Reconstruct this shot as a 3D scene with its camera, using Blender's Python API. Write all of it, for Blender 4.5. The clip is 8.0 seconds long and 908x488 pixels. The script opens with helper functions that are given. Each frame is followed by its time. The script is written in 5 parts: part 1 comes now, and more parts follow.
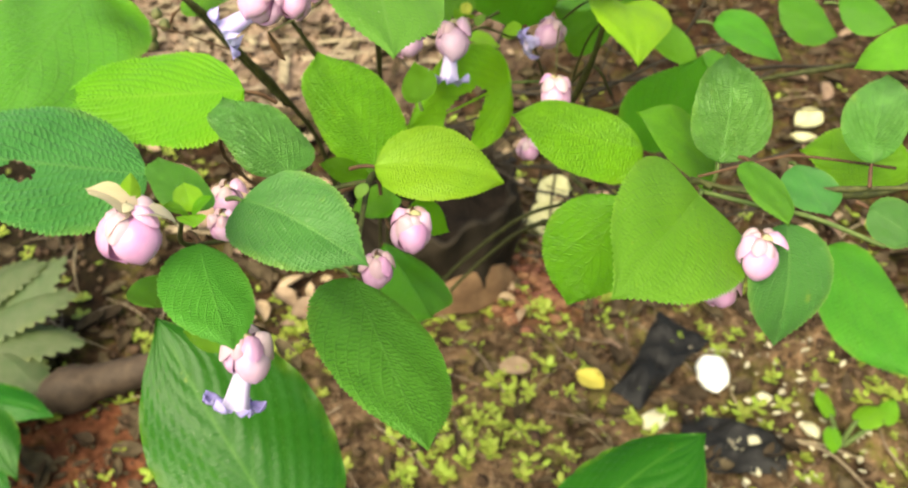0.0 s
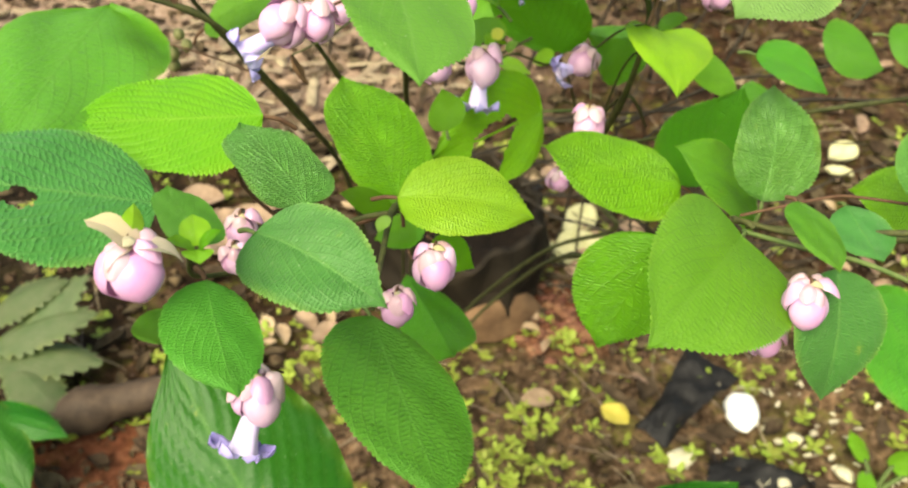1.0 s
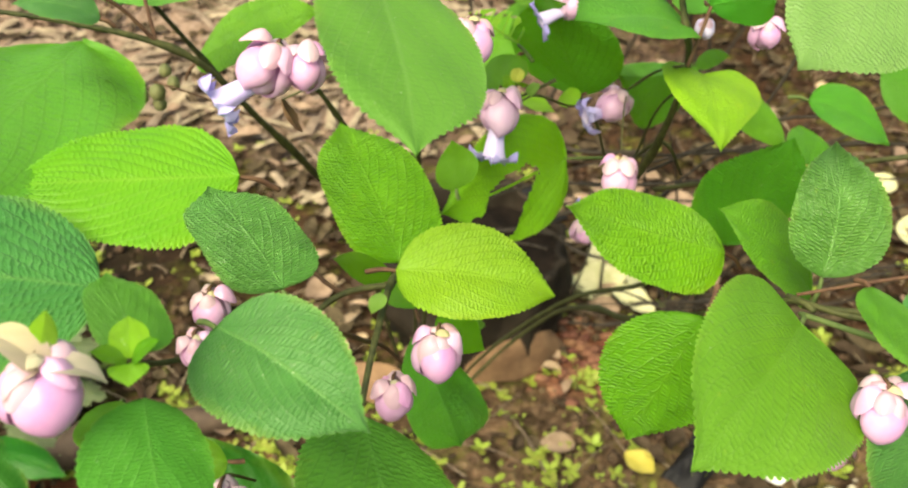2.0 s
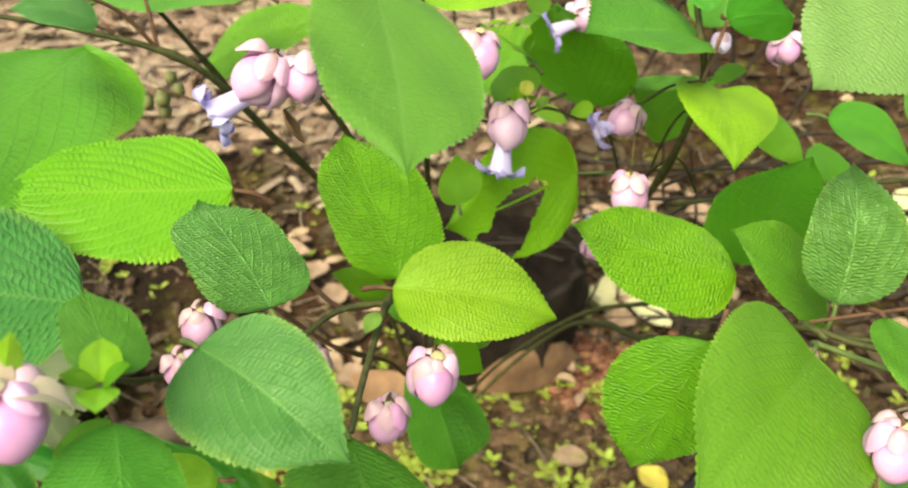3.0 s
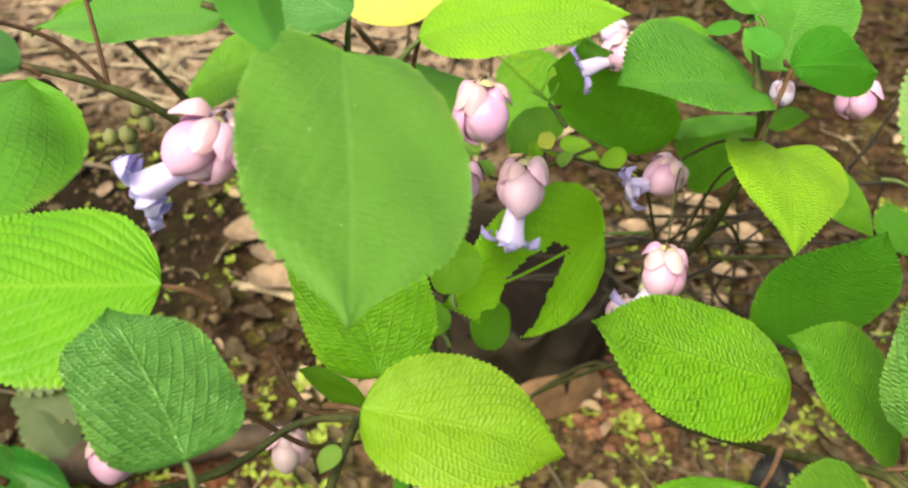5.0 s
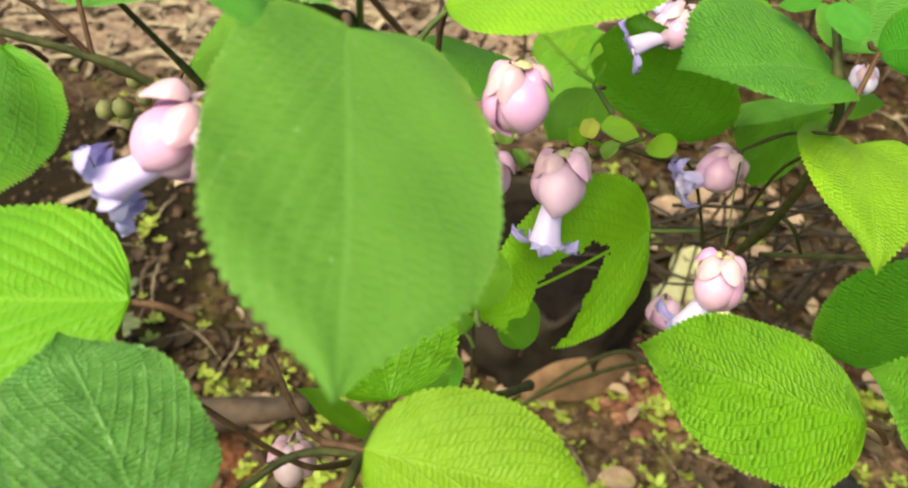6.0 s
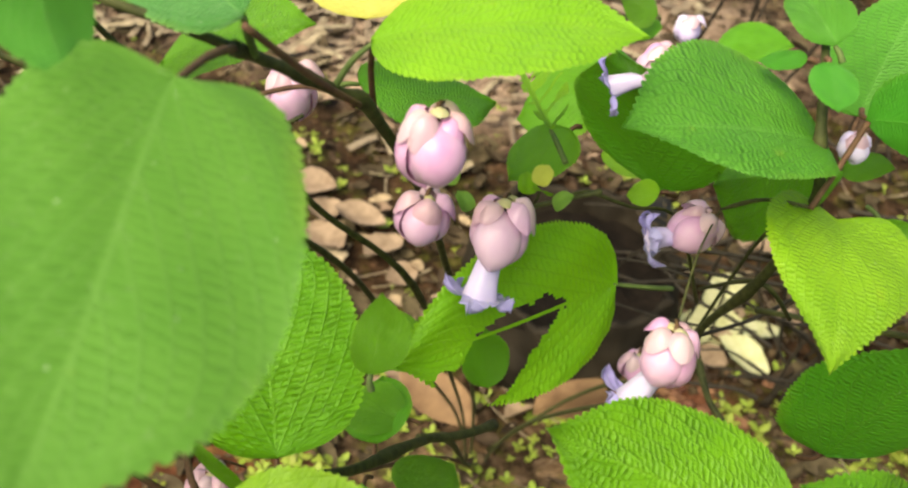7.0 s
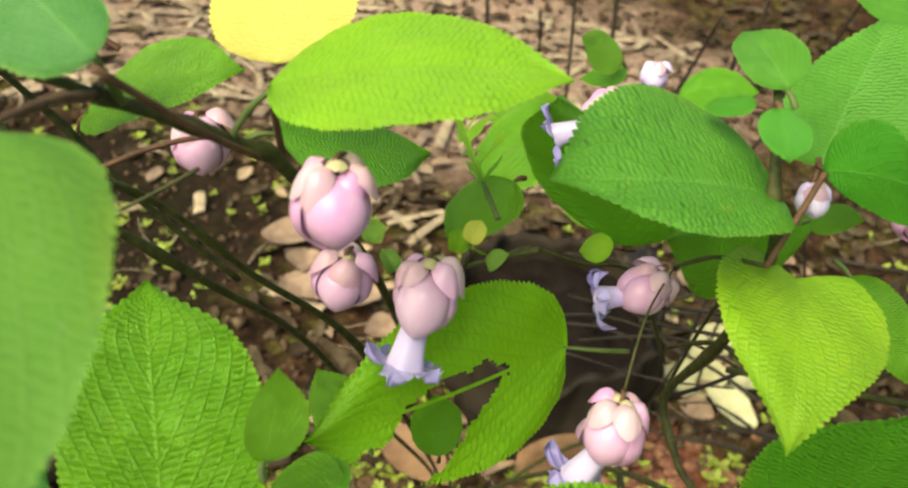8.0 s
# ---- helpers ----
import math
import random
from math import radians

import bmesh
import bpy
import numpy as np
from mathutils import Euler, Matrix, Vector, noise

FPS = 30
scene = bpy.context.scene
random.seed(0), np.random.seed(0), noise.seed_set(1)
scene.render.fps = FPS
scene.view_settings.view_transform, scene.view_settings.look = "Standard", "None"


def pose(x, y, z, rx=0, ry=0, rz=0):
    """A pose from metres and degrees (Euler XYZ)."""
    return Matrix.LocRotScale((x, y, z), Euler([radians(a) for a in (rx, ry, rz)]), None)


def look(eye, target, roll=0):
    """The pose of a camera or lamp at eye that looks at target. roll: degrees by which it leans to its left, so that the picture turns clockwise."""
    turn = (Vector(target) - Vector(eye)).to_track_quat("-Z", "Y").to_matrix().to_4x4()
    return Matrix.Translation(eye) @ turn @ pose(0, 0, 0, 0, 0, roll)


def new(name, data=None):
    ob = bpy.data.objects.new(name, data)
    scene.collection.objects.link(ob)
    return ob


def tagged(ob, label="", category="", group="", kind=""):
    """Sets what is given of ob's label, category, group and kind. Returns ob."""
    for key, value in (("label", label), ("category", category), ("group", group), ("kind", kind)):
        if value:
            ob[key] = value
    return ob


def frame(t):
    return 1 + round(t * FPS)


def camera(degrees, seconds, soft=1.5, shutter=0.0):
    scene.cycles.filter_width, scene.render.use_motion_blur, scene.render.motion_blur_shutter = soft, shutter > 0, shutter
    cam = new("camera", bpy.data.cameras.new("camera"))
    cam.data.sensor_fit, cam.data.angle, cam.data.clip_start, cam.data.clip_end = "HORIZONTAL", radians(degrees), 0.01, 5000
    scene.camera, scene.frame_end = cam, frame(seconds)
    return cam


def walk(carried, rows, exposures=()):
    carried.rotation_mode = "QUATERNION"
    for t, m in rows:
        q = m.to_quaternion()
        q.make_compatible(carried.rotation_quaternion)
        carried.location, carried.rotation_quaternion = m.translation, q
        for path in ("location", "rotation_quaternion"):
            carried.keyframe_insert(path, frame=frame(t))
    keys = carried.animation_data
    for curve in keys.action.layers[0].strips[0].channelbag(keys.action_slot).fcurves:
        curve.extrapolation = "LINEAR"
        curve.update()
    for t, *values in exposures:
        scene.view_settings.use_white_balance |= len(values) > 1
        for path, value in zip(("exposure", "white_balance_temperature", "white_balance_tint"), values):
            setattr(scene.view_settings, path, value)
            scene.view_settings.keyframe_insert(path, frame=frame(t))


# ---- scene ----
# seconds, eye in metres, turn in degrees
PATH = [
    (0.0, -0.00000, 0.00000, 1.14000, 49.000, 0.000, 0.000),
    (0.5, -0.00401, 0.00093, 1.13835, 49.805, -0.460, 1.458),
    (1.0, -0.00088, 0.02274, 1.12893, 50.549, -0.044, 2.109),
    (1.5, 0.00117, 0.06364, 1.11592, 51.270, 0.183, 2.897),
    (3.0, 0.01067, 0.09862, 1.10834, 52.120, 0.122, 5.619),
    (3.5, 0.01639, 0.11243, 1.10580, 52.182, 0.229, 6.204),
    (4.0, 0.01774, 0.12769, 1.10481, 52.203, 0.205, 6.696),
    (5.5, 0.01557, 0.20646, 1.08688, 50.581, -0.208, 9.689),
    (6.0, 0.01088, 0.22405, 1.07774, 49.255, -0.287, 11.210),
    (6.5, 0.02637, 0.24011, 1.07568, 48.349, -1.389, 15.813),
    (7.0, 0.04695, 0.26609, 1.07765, 48.551, -1.932, 17.437),
    (7.5, 0.06187, 0.28906, 1.07189, 49.948, -1.972, 17.446),
    (8.0, 0.06215, 0.29609, 1.06413, 51.692, -1.953, 16.900),
]
cam = camera(55.0, 8.0, 2.2)
cam.data.dof.use_dof, cam.data.dof.focus_distance, cam.data.dof.aperture_fstop = True, 0.35, 16.0
walk(cam, [(t, pose(x, y, z, rx, ry, rz)) for t, x, y, z, rx, ry, rz in PATH], [(0.0, 1.33, 7850, 2), (5.0, 1.27, 7850, 2), (8.0, 1.10, 7850, 2)])
# ---- end of camera ----
# world and sun: bright haze, soft shadows
world = bpy.data.worlds.new("sky")
scene.world = world
world.use_nodes = True
wn = world.node_tree.nodes
sky = wn.new("ShaderNodeTexSky")
sky.sky_type = "NISHITA"
sky.sun_disc = False
sky.sun_elevation, sky.sun_rotation = radians(55), radians(207)
sky.air_density, sky.dust_density, sky.ozone_density = 1.0, 3.0, 1.0
world.node_tree.links.new(sky.outputs[0], wn["Background"].inputs[0])
wn["Background"].inputs[1].default_value = 0.105
sun = new("sun", bpy.data.lights.new("sun", "SUN"))
sun.data.energy, sun.data.angle, sun.data.color = 3.2, radians(50), (1.0, 0.95, 0.86)
sun.matrix_world = look((-1.4, -2.4, 5.4), (0, 0.4, 0.8))


# ---- materials ----
class Nodes:
    """Short names for building a node material."""

    def __init__(self, name):
        self.mat = bpy.data.materials.new(name)
        self.mat.use_nodes = True
        self.tree = self.mat.node_tree
        self.bsdf = self.tree.nodes["Principled BSDF"]
        self.out = self.tree.nodes["Material Output"]

    def add(self, kind, operation=None, data_type=None, blend_type=None, feature=None):
        node = self.tree.nodes.new("ShaderNode" + kind)
        if operation:
            node.operation = operation
        if data_type:
            node.data_type = data_type
        if blend_type:
            node.blend_type = blend_type
        if feature:
            node.feature = feature
        return node

    def put(self, socket, value):
        if isinstance(value, bpy.types.NodeSocket):
            self.tree.links.new(value, socket)
        else:
            socket.default_value = value

    def math(self, op, a, b=0.0, c=0.0):
        node = self.add("Math", operation=op)
        for k, v in enumerate((a, b, c)):
            self.put(node.inputs[k], v)
        return node.outputs[0]

    def noise(self, scale, detail=4.0, rough=0.55, where=None):
        node = self.add("TexNoise")
        node.inputs["Scale"].default_value = scale
        node.inputs["Detail"].default_value = detail
        node.inputs["Roughness"].default_value = rough
        self.put(node.inputs["Vector"], where or self.add("TexCoord").outputs["Object"])
        return node.outputs["Fac"]

    def ramp(self, fac, *stops):
        node = self.add("ValToRGB")
        ramp = node.color_ramp
        while len(ramp.elements) < len(stops):
            ramp.elements.new(0.5)
        for el, (at, col) in zip(ramp.elements, stops):
            el.position, el.color = at, (*col, 1.0) if len(col) == 3 else col
        self.put(node.inputs[0], fac)
        return node.outputs[0]

    def mix(self, fac, a, b, kind="MIX"):
        node = self.add("Mix", data_type="RGBA", blend_type=kind)
        self.put(node.inputs[0], fac)
        for k, v in ((6, a), (7, b)):
            self.put(node.inputs[k], (*v, 1.0) if isinstance(v, tuple) else v)
        return node.outputs[2]

    def bump(self, height, strength=0.5, distance=0.001, normal=None):
        node = self.add("Bump")
        node.inputs["Strength"].default_value = strength
        node.inputs["Distance"].default_value = distance
        self.put(node.inputs["Height"], height)
        if normal:
            self.put(node.inputs["Normal"], normal)
        return node.outputs[0]

    def finish(self, color, rough=0.6, normal=None, specular=0.4, glow_through=None, share=0.35):
        self.put(self.bsdf.inputs["Base Color"], (*color, 1.0) if isinstance(color, tuple) else color)
        self.put(self.bsdf.inputs["Roughness"], rough)
        self.put(self.bsdf.inputs["Specular IOR Level"], specular)
        if normal:
            self.put(self.bsdf.inputs["Normal"], normal)
        if glow_through is not None:
            thin = self.add("BsdfTranslucent")
            self.put(thin.inputs[0], glow_through)
            if normal:
                self.put(thin.inputs["Normal"], normal)
            both = self.add("MixShader")
            both.inputs[0].default_value = share
            self.tree.links.new(self.bsdf.outputs[0], both.inputs[1])
            self.tree.links.new(thin.outputs[0], both.inputs[2])
            self.tree.links.new(both.outputs[0], self.out.inputs[0])
        return self.mat


VEINS, SWEEP, BEND = 7.5, 0.78, 1.1  # side veins a half, how far they sweep to the tip, how they bend


def leaf_material(name, low, high, vein, through_low, quilt=1.0, rough=0.36, specular=0.36, share=0.35, sheen=0.0, rib_tone=0.14):
    """Quilted leaf: a sunken midrib, side veins that sweep to the tip and a ladder of cross veins between puffed cushions, all from the leaf's own UV."""
    n = Nodes(name)
    uv = n.add("UVMap").outputs[0]
    parts = n.add("SeparateXYZ")
    n.put(parts.inputs[0], uv)
    s = parts.outputs[0]
    v = n.math("ABSOLUTE", n.math("SUBTRACT", n.math("MULTIPLY", parts.outputs[1], 2.0), 1.0))
    half = n.math("SIGN", n.math("SUBTRACT", parts.outputs[1], 0.5))
    tint = n.add("ObjectInfo").outputs["Random"]
    wob = n.math("MULTIPLY", n.math("SUBTRACT", n.noise(120.0, 3.0), 0.5), 0.10)
    arch = n.math("SUBTRACT", s, n.math("MULTIPLY", n.math("POWER", v, BEND), SWEEP))
    row = n.math("ADD", n.math("MULTIPLY", arch, VEINS), wob)
    side = n.math("ABSOLUTE", n.math("SUBTRACT", n.math("FRACT", n.math("ADD", row, 10.0)), 0.5))
    side_line = n.math("SMOOTH_MIN", n.math("MULTIPLY", n.math("SUBTRACT", 0.5, side), 7.5), 1.0, 0.4)
    # cushions: rungs across the half, one above the other, broken at each side vein
    jog = n.math("MULTIPLY", n.math("SUBTRACT", n.noise(130.0, 4.0), 0.5), 1.9)
    ladder = n.math("ADD", n.math("MULTIPLY", n.math("SUBTRACT", s, n.math("MULTIPLY", v, 0.05)), 42.0), jog)
    ladder = n.math("ADD", ladder, n.math("ADD", n.math("MULTIPLY", n.math("FLOOR", row), 0.37), n.math("ADD", n.math("MULTIPLY", half, 0.2), n.math("MULTIPLY", tint, 9.0))))
    rung = n.math("SUBTRACT", 0.5, n.math("ABSOLUTE", n.math("SUBTRACT", n.math("FRACT", n.math("ADD", ladder, 40.0)), 0.5)))
    gaps = n.math("MULTIPLY", n.ramp(n.noise(240.0, 2.0), (0.46, (0, 0, 0)), (0.62, (1, 1, 1))), 0.7)
    puff = n.math("SMOOTH_MIN", n.math("ADD", n.math("MULTIPLY", rung, 2.9), gaps), 1.0, 0.6)
    net = n.add("CombineXYZ")
    n.put(net.inputs[0], ladder)
    n.put(net.inputs[1], n.math("MULTIPLY", row, 5.0))
    small = n.add("TexVoronoi", feature="DISTANCE_TO_EDGE")
    small.voronoi_dimensions = "2D"
    small.inputs["Scale"].default_value = 1.0
    n.put(small.inputs["Vector"], net.outputs[0])
    crumb = n.math("SMOOTH_MIN", n.math("MULTIPLY", small.outputs["Distance"], 3.0), 1.0, 0.6)
    mid_line = n.math("SMOOTH_MIN", n.math("MULTIPLY", v, 26.0), 1.0, 0.3)
    patchy = n.ramp(n.noise(55.0, 3.0), (0.34, (0.40, 0.40, 0.40)), (0.62, (1, 1, 1)))
    relief = n.math("ADD", n.math("MULTIPLY", puff, 0.70), n.math("ADD", n.math("MULTIPLY", crumb, 0.20), 0.10))
    sunk = n.math("MULTIPLY", n.math("ADD", n.math("MULTIPLY", side_line, 0.5), 0.5), n.math("ADD", n.math("MULTIPLY", mid_line, 0.5), 0.5))
    cushions = n.math("MULTIPLY", sunk, relief)
    fine = n.noise(1500.0, 2.0, 0.6)
    height = n.math("ADD", n.math("MULTIPLY", cushions, patchy), n.math("MULTIPLY", fine, 0.16))
    normal = n.bump(height, min(0.9, 0.30 + 0.55 * quilt), 0.00135 * max(0.35, quilt))
    blotch = n.noise(42.0, 5.0, 0.6)
    base = n.mix(n.ramp(blotch, (0.3, (0, 0, 0)), (0.72, (1, 1, 1))), low, high)
    hsv = n.add("HueSaturation")
    n.put(hsv.inputs["Hue"], n.math("ADD", 0.490, n.math("MULTIPLY", tint, 0.024)))
    n.put(hsv.inputs["Value"], n.math("ADD", 0.84, n.math("MULTIPLY", tint, 0.28)))
    n.put(hsv.inputs["Color"], base)
    # crease shade between the cushions, painted into the base colour as darker green
    groove_shade = n.math("SUBTRACT", 1.0, n.math("MULTIPLY", n.math("MULTIPLY", puff, n.math("ADD", n.math("MULTIPLY", side_line, 0.5), 0.5)), n.math("ADD", n.math("MULTIPLY", crumb, 0.3), 0.7)))
    color = n.mix(n.math("MULTIPLY", n.math("MULTIPLY", groove_shade, patchy), min(0.40, 0.38 * quilt + 0.03)), hsv.outputs[0], tuple(0.42 * c for c in low))
    color = n.mix(n.math("MULTIPLY", n.math("SUBTRACT", 1.0, mid_line), rib_tone), color, vein)
    color = n.mix(n.math("MULTIPLY", n.math("SUBTRACT", 1.0, side_line), 0.22 * max(0.0, 1.0 - quilt)), color, vein)
    # yellowing blotches, a thin pale rim, and yellow here and there along it
    spots = n.ramp(n.noise(75.0, 4.0, 0.7), (0.66, (0, 0, 0)), (0.78, (1, 1, 1)))
    margin = n.math("MULTIPLY", n.math("MAXIMUM", n.math("MULTIPLY", n.math("SUBTRACT", v, 0.84), 5.0), 0.0), n.ramp(n.noise(30.0, 3.0), (0.46, (0, 0, 0)), (0.66, (1, 1, 1))))
    rim = n.math("MULTIPLY", n.math("MAXIMUM", n.math("SUBTRACT", v, 0.955), 0.0), 7.0)
    color = n.mix(rim, color, vein)
    color = n.mix(n.math("MINIMUM", n.math("ADD", n.math("MULTIPLY", spots, 0.30), n.math("MULTIPLY", margin, 0.20)), 0.5), color, (0.42, 0.44, 0.035))
    dust = n.ramp(n.noise(520.0, 2.0), (0.66, (0, 0, 0)), (0.74, (1, 1, 1)))
    color = n.mix(n.math("MULTIPLY", dust, 0.12), color, (0.5, 0.55, 0.35))
    speck = n.ramp(n.noise(700.0, 1.0), (0.78, (0, 0, 0)), (0.82, (1, 1, 1)))
    color = n.mix(n.math("MULTIPLY", speck, 0.5), color, (0.62, 0.66, 0.50))
    ribs = n.math("MULTIPLY", n.math("MULTIPLY", side_line, mid_line), n.math("ADD", n.math("MULTIPLY", puff, 0.5), 0.5))
    thru = n.mix(n.math("MULTIPLY", n.math("SUBTRACT", 1.0, ribs), 0.45), (*through_low,), tuple(0.5 * c for c in through_low))
    if sheen:
        n.bsdf.inputs["Sheen Weight"].default_value = sheen
        n.bsdf.inputs["Sheen Roughness"].default_value = 0.45
        n.bsdf.inputs["Sheen Tint"].default_value = (0.8, 1.0, 0.8, 1.0)
    return n.finish(color, n.math("ADD", rough, n.math("MULTIPLY", fine, 0.12)), normal, specular, thru, share)


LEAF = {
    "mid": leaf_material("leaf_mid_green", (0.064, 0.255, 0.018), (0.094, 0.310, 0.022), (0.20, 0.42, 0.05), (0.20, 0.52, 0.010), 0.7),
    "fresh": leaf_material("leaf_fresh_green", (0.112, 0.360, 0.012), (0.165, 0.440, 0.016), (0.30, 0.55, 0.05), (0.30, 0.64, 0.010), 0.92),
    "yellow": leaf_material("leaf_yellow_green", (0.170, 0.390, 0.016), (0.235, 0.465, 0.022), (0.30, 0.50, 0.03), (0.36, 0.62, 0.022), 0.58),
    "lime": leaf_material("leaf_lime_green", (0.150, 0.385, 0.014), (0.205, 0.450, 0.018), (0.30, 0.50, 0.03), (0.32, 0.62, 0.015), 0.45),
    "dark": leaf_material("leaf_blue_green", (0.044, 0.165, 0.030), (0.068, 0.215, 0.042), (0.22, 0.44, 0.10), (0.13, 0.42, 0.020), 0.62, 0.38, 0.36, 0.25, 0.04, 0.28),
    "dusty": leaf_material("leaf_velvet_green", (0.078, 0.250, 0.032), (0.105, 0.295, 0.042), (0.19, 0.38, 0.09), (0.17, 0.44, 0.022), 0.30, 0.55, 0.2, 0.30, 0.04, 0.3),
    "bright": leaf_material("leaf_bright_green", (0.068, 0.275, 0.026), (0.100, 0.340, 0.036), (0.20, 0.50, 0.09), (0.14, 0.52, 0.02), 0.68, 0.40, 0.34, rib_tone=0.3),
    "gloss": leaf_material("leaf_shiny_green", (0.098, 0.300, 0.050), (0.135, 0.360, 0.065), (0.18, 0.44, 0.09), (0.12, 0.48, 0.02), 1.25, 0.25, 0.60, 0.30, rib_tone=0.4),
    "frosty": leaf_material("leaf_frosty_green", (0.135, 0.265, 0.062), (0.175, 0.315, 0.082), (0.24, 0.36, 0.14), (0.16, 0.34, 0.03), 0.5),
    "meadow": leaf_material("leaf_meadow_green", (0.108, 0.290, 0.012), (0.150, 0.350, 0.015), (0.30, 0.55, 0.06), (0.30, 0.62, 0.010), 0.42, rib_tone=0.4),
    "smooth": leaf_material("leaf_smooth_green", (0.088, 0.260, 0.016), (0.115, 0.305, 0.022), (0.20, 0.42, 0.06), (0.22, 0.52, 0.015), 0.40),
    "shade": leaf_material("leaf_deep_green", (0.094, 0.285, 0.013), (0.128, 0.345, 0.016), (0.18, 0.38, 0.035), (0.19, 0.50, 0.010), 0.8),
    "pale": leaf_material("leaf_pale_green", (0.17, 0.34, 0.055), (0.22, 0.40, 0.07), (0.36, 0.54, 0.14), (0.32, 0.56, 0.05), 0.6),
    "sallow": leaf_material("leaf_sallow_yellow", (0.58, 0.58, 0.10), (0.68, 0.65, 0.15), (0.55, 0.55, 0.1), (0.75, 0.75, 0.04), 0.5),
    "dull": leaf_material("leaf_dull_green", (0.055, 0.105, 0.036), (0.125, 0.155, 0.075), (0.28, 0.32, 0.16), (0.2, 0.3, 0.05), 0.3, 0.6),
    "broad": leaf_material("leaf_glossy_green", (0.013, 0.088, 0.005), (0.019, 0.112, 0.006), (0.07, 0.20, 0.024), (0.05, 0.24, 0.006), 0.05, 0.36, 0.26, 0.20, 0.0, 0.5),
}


def petal_material(name, a, b, share=0.25, rough=0.28, streak=60.0):
    n = Nodes(name)
    tone = n.ramp(n.noise(streak, 4.0, 0.6), (0.32, a), (0.7, b))
    hsv = n.add("HueSaturation")
    tint = n.add("ObjectInfo").outputs["Random"]
    n.put(hsv.inputs["Saturation"], n.math("ADD", 0.8, n.math("MULTIPLY", tint, 0.4)))
    n.put(hsv.inputs["Color"], tone)
    fine = n.noise(900.0, 3.0)
    return n.finish(hsv.outputs[0], rough, n.bump(fine, 0.12, 0.0006), 0.45, hsv.outputs[0], share)


PINK = petal_material("bract_pink", (0.62, 0.335, 0.56), (0.71, 0.47, 0.65))
BLUSH = petal_material("bract_blush", (0.60, 0.39, 0.49), (0.63, 0.46, 0.48))
GREENISH = petal_material("bract_green", (0.44, 0.42, 0.22), (0.56, 0.47, 0.34))
TUBE = petal_material("corolla_white", (0.72, 0.64, 0.82), (0.58, 0.50, 0.80))
CREAMY = petal_material("bract_cream", (0.50, 0.40, 0.31), (0.46, 0.43, 0.24))
VIOLET = petal_material("corolla_violet", (0.33, 0.28, 0.66), (0.48, 0.43, 0.80), 0.3)


def bark_material(name, a, b, scale=180.0):
    n = Nodes(name)
    fac = n.noise(scale, 5.0, 0.65)
    return n.finish(n.ramp(fac, (0.3, a), (0.72, b)), 0.7, n.bump(fac, 0.5, 0.0012), 0.25)


STEM = bark_material("stem_green_brown", (0.020, 0.025, 0.008), (0.078, 0.084, 0.025))
RED_STEM = bark_material("stalk_reddish", (0.055, 0.026, 0.016), (0.13, 0.072, 0.038))
GREEN_STEM = bark_material("stalk_green", (0.055, 0.095, 0.024), (0.105, 0.145, 0.042))
DARK_TWIG = bark_material("twig_dark_brown", (0.010, 0.008, 0.005), (0.040, 0.031, 0.020))
LOG = bark_material("log_brown", (0.022, 0.015, 0.010), (0.085, 0.058, 0.038), 30.0)


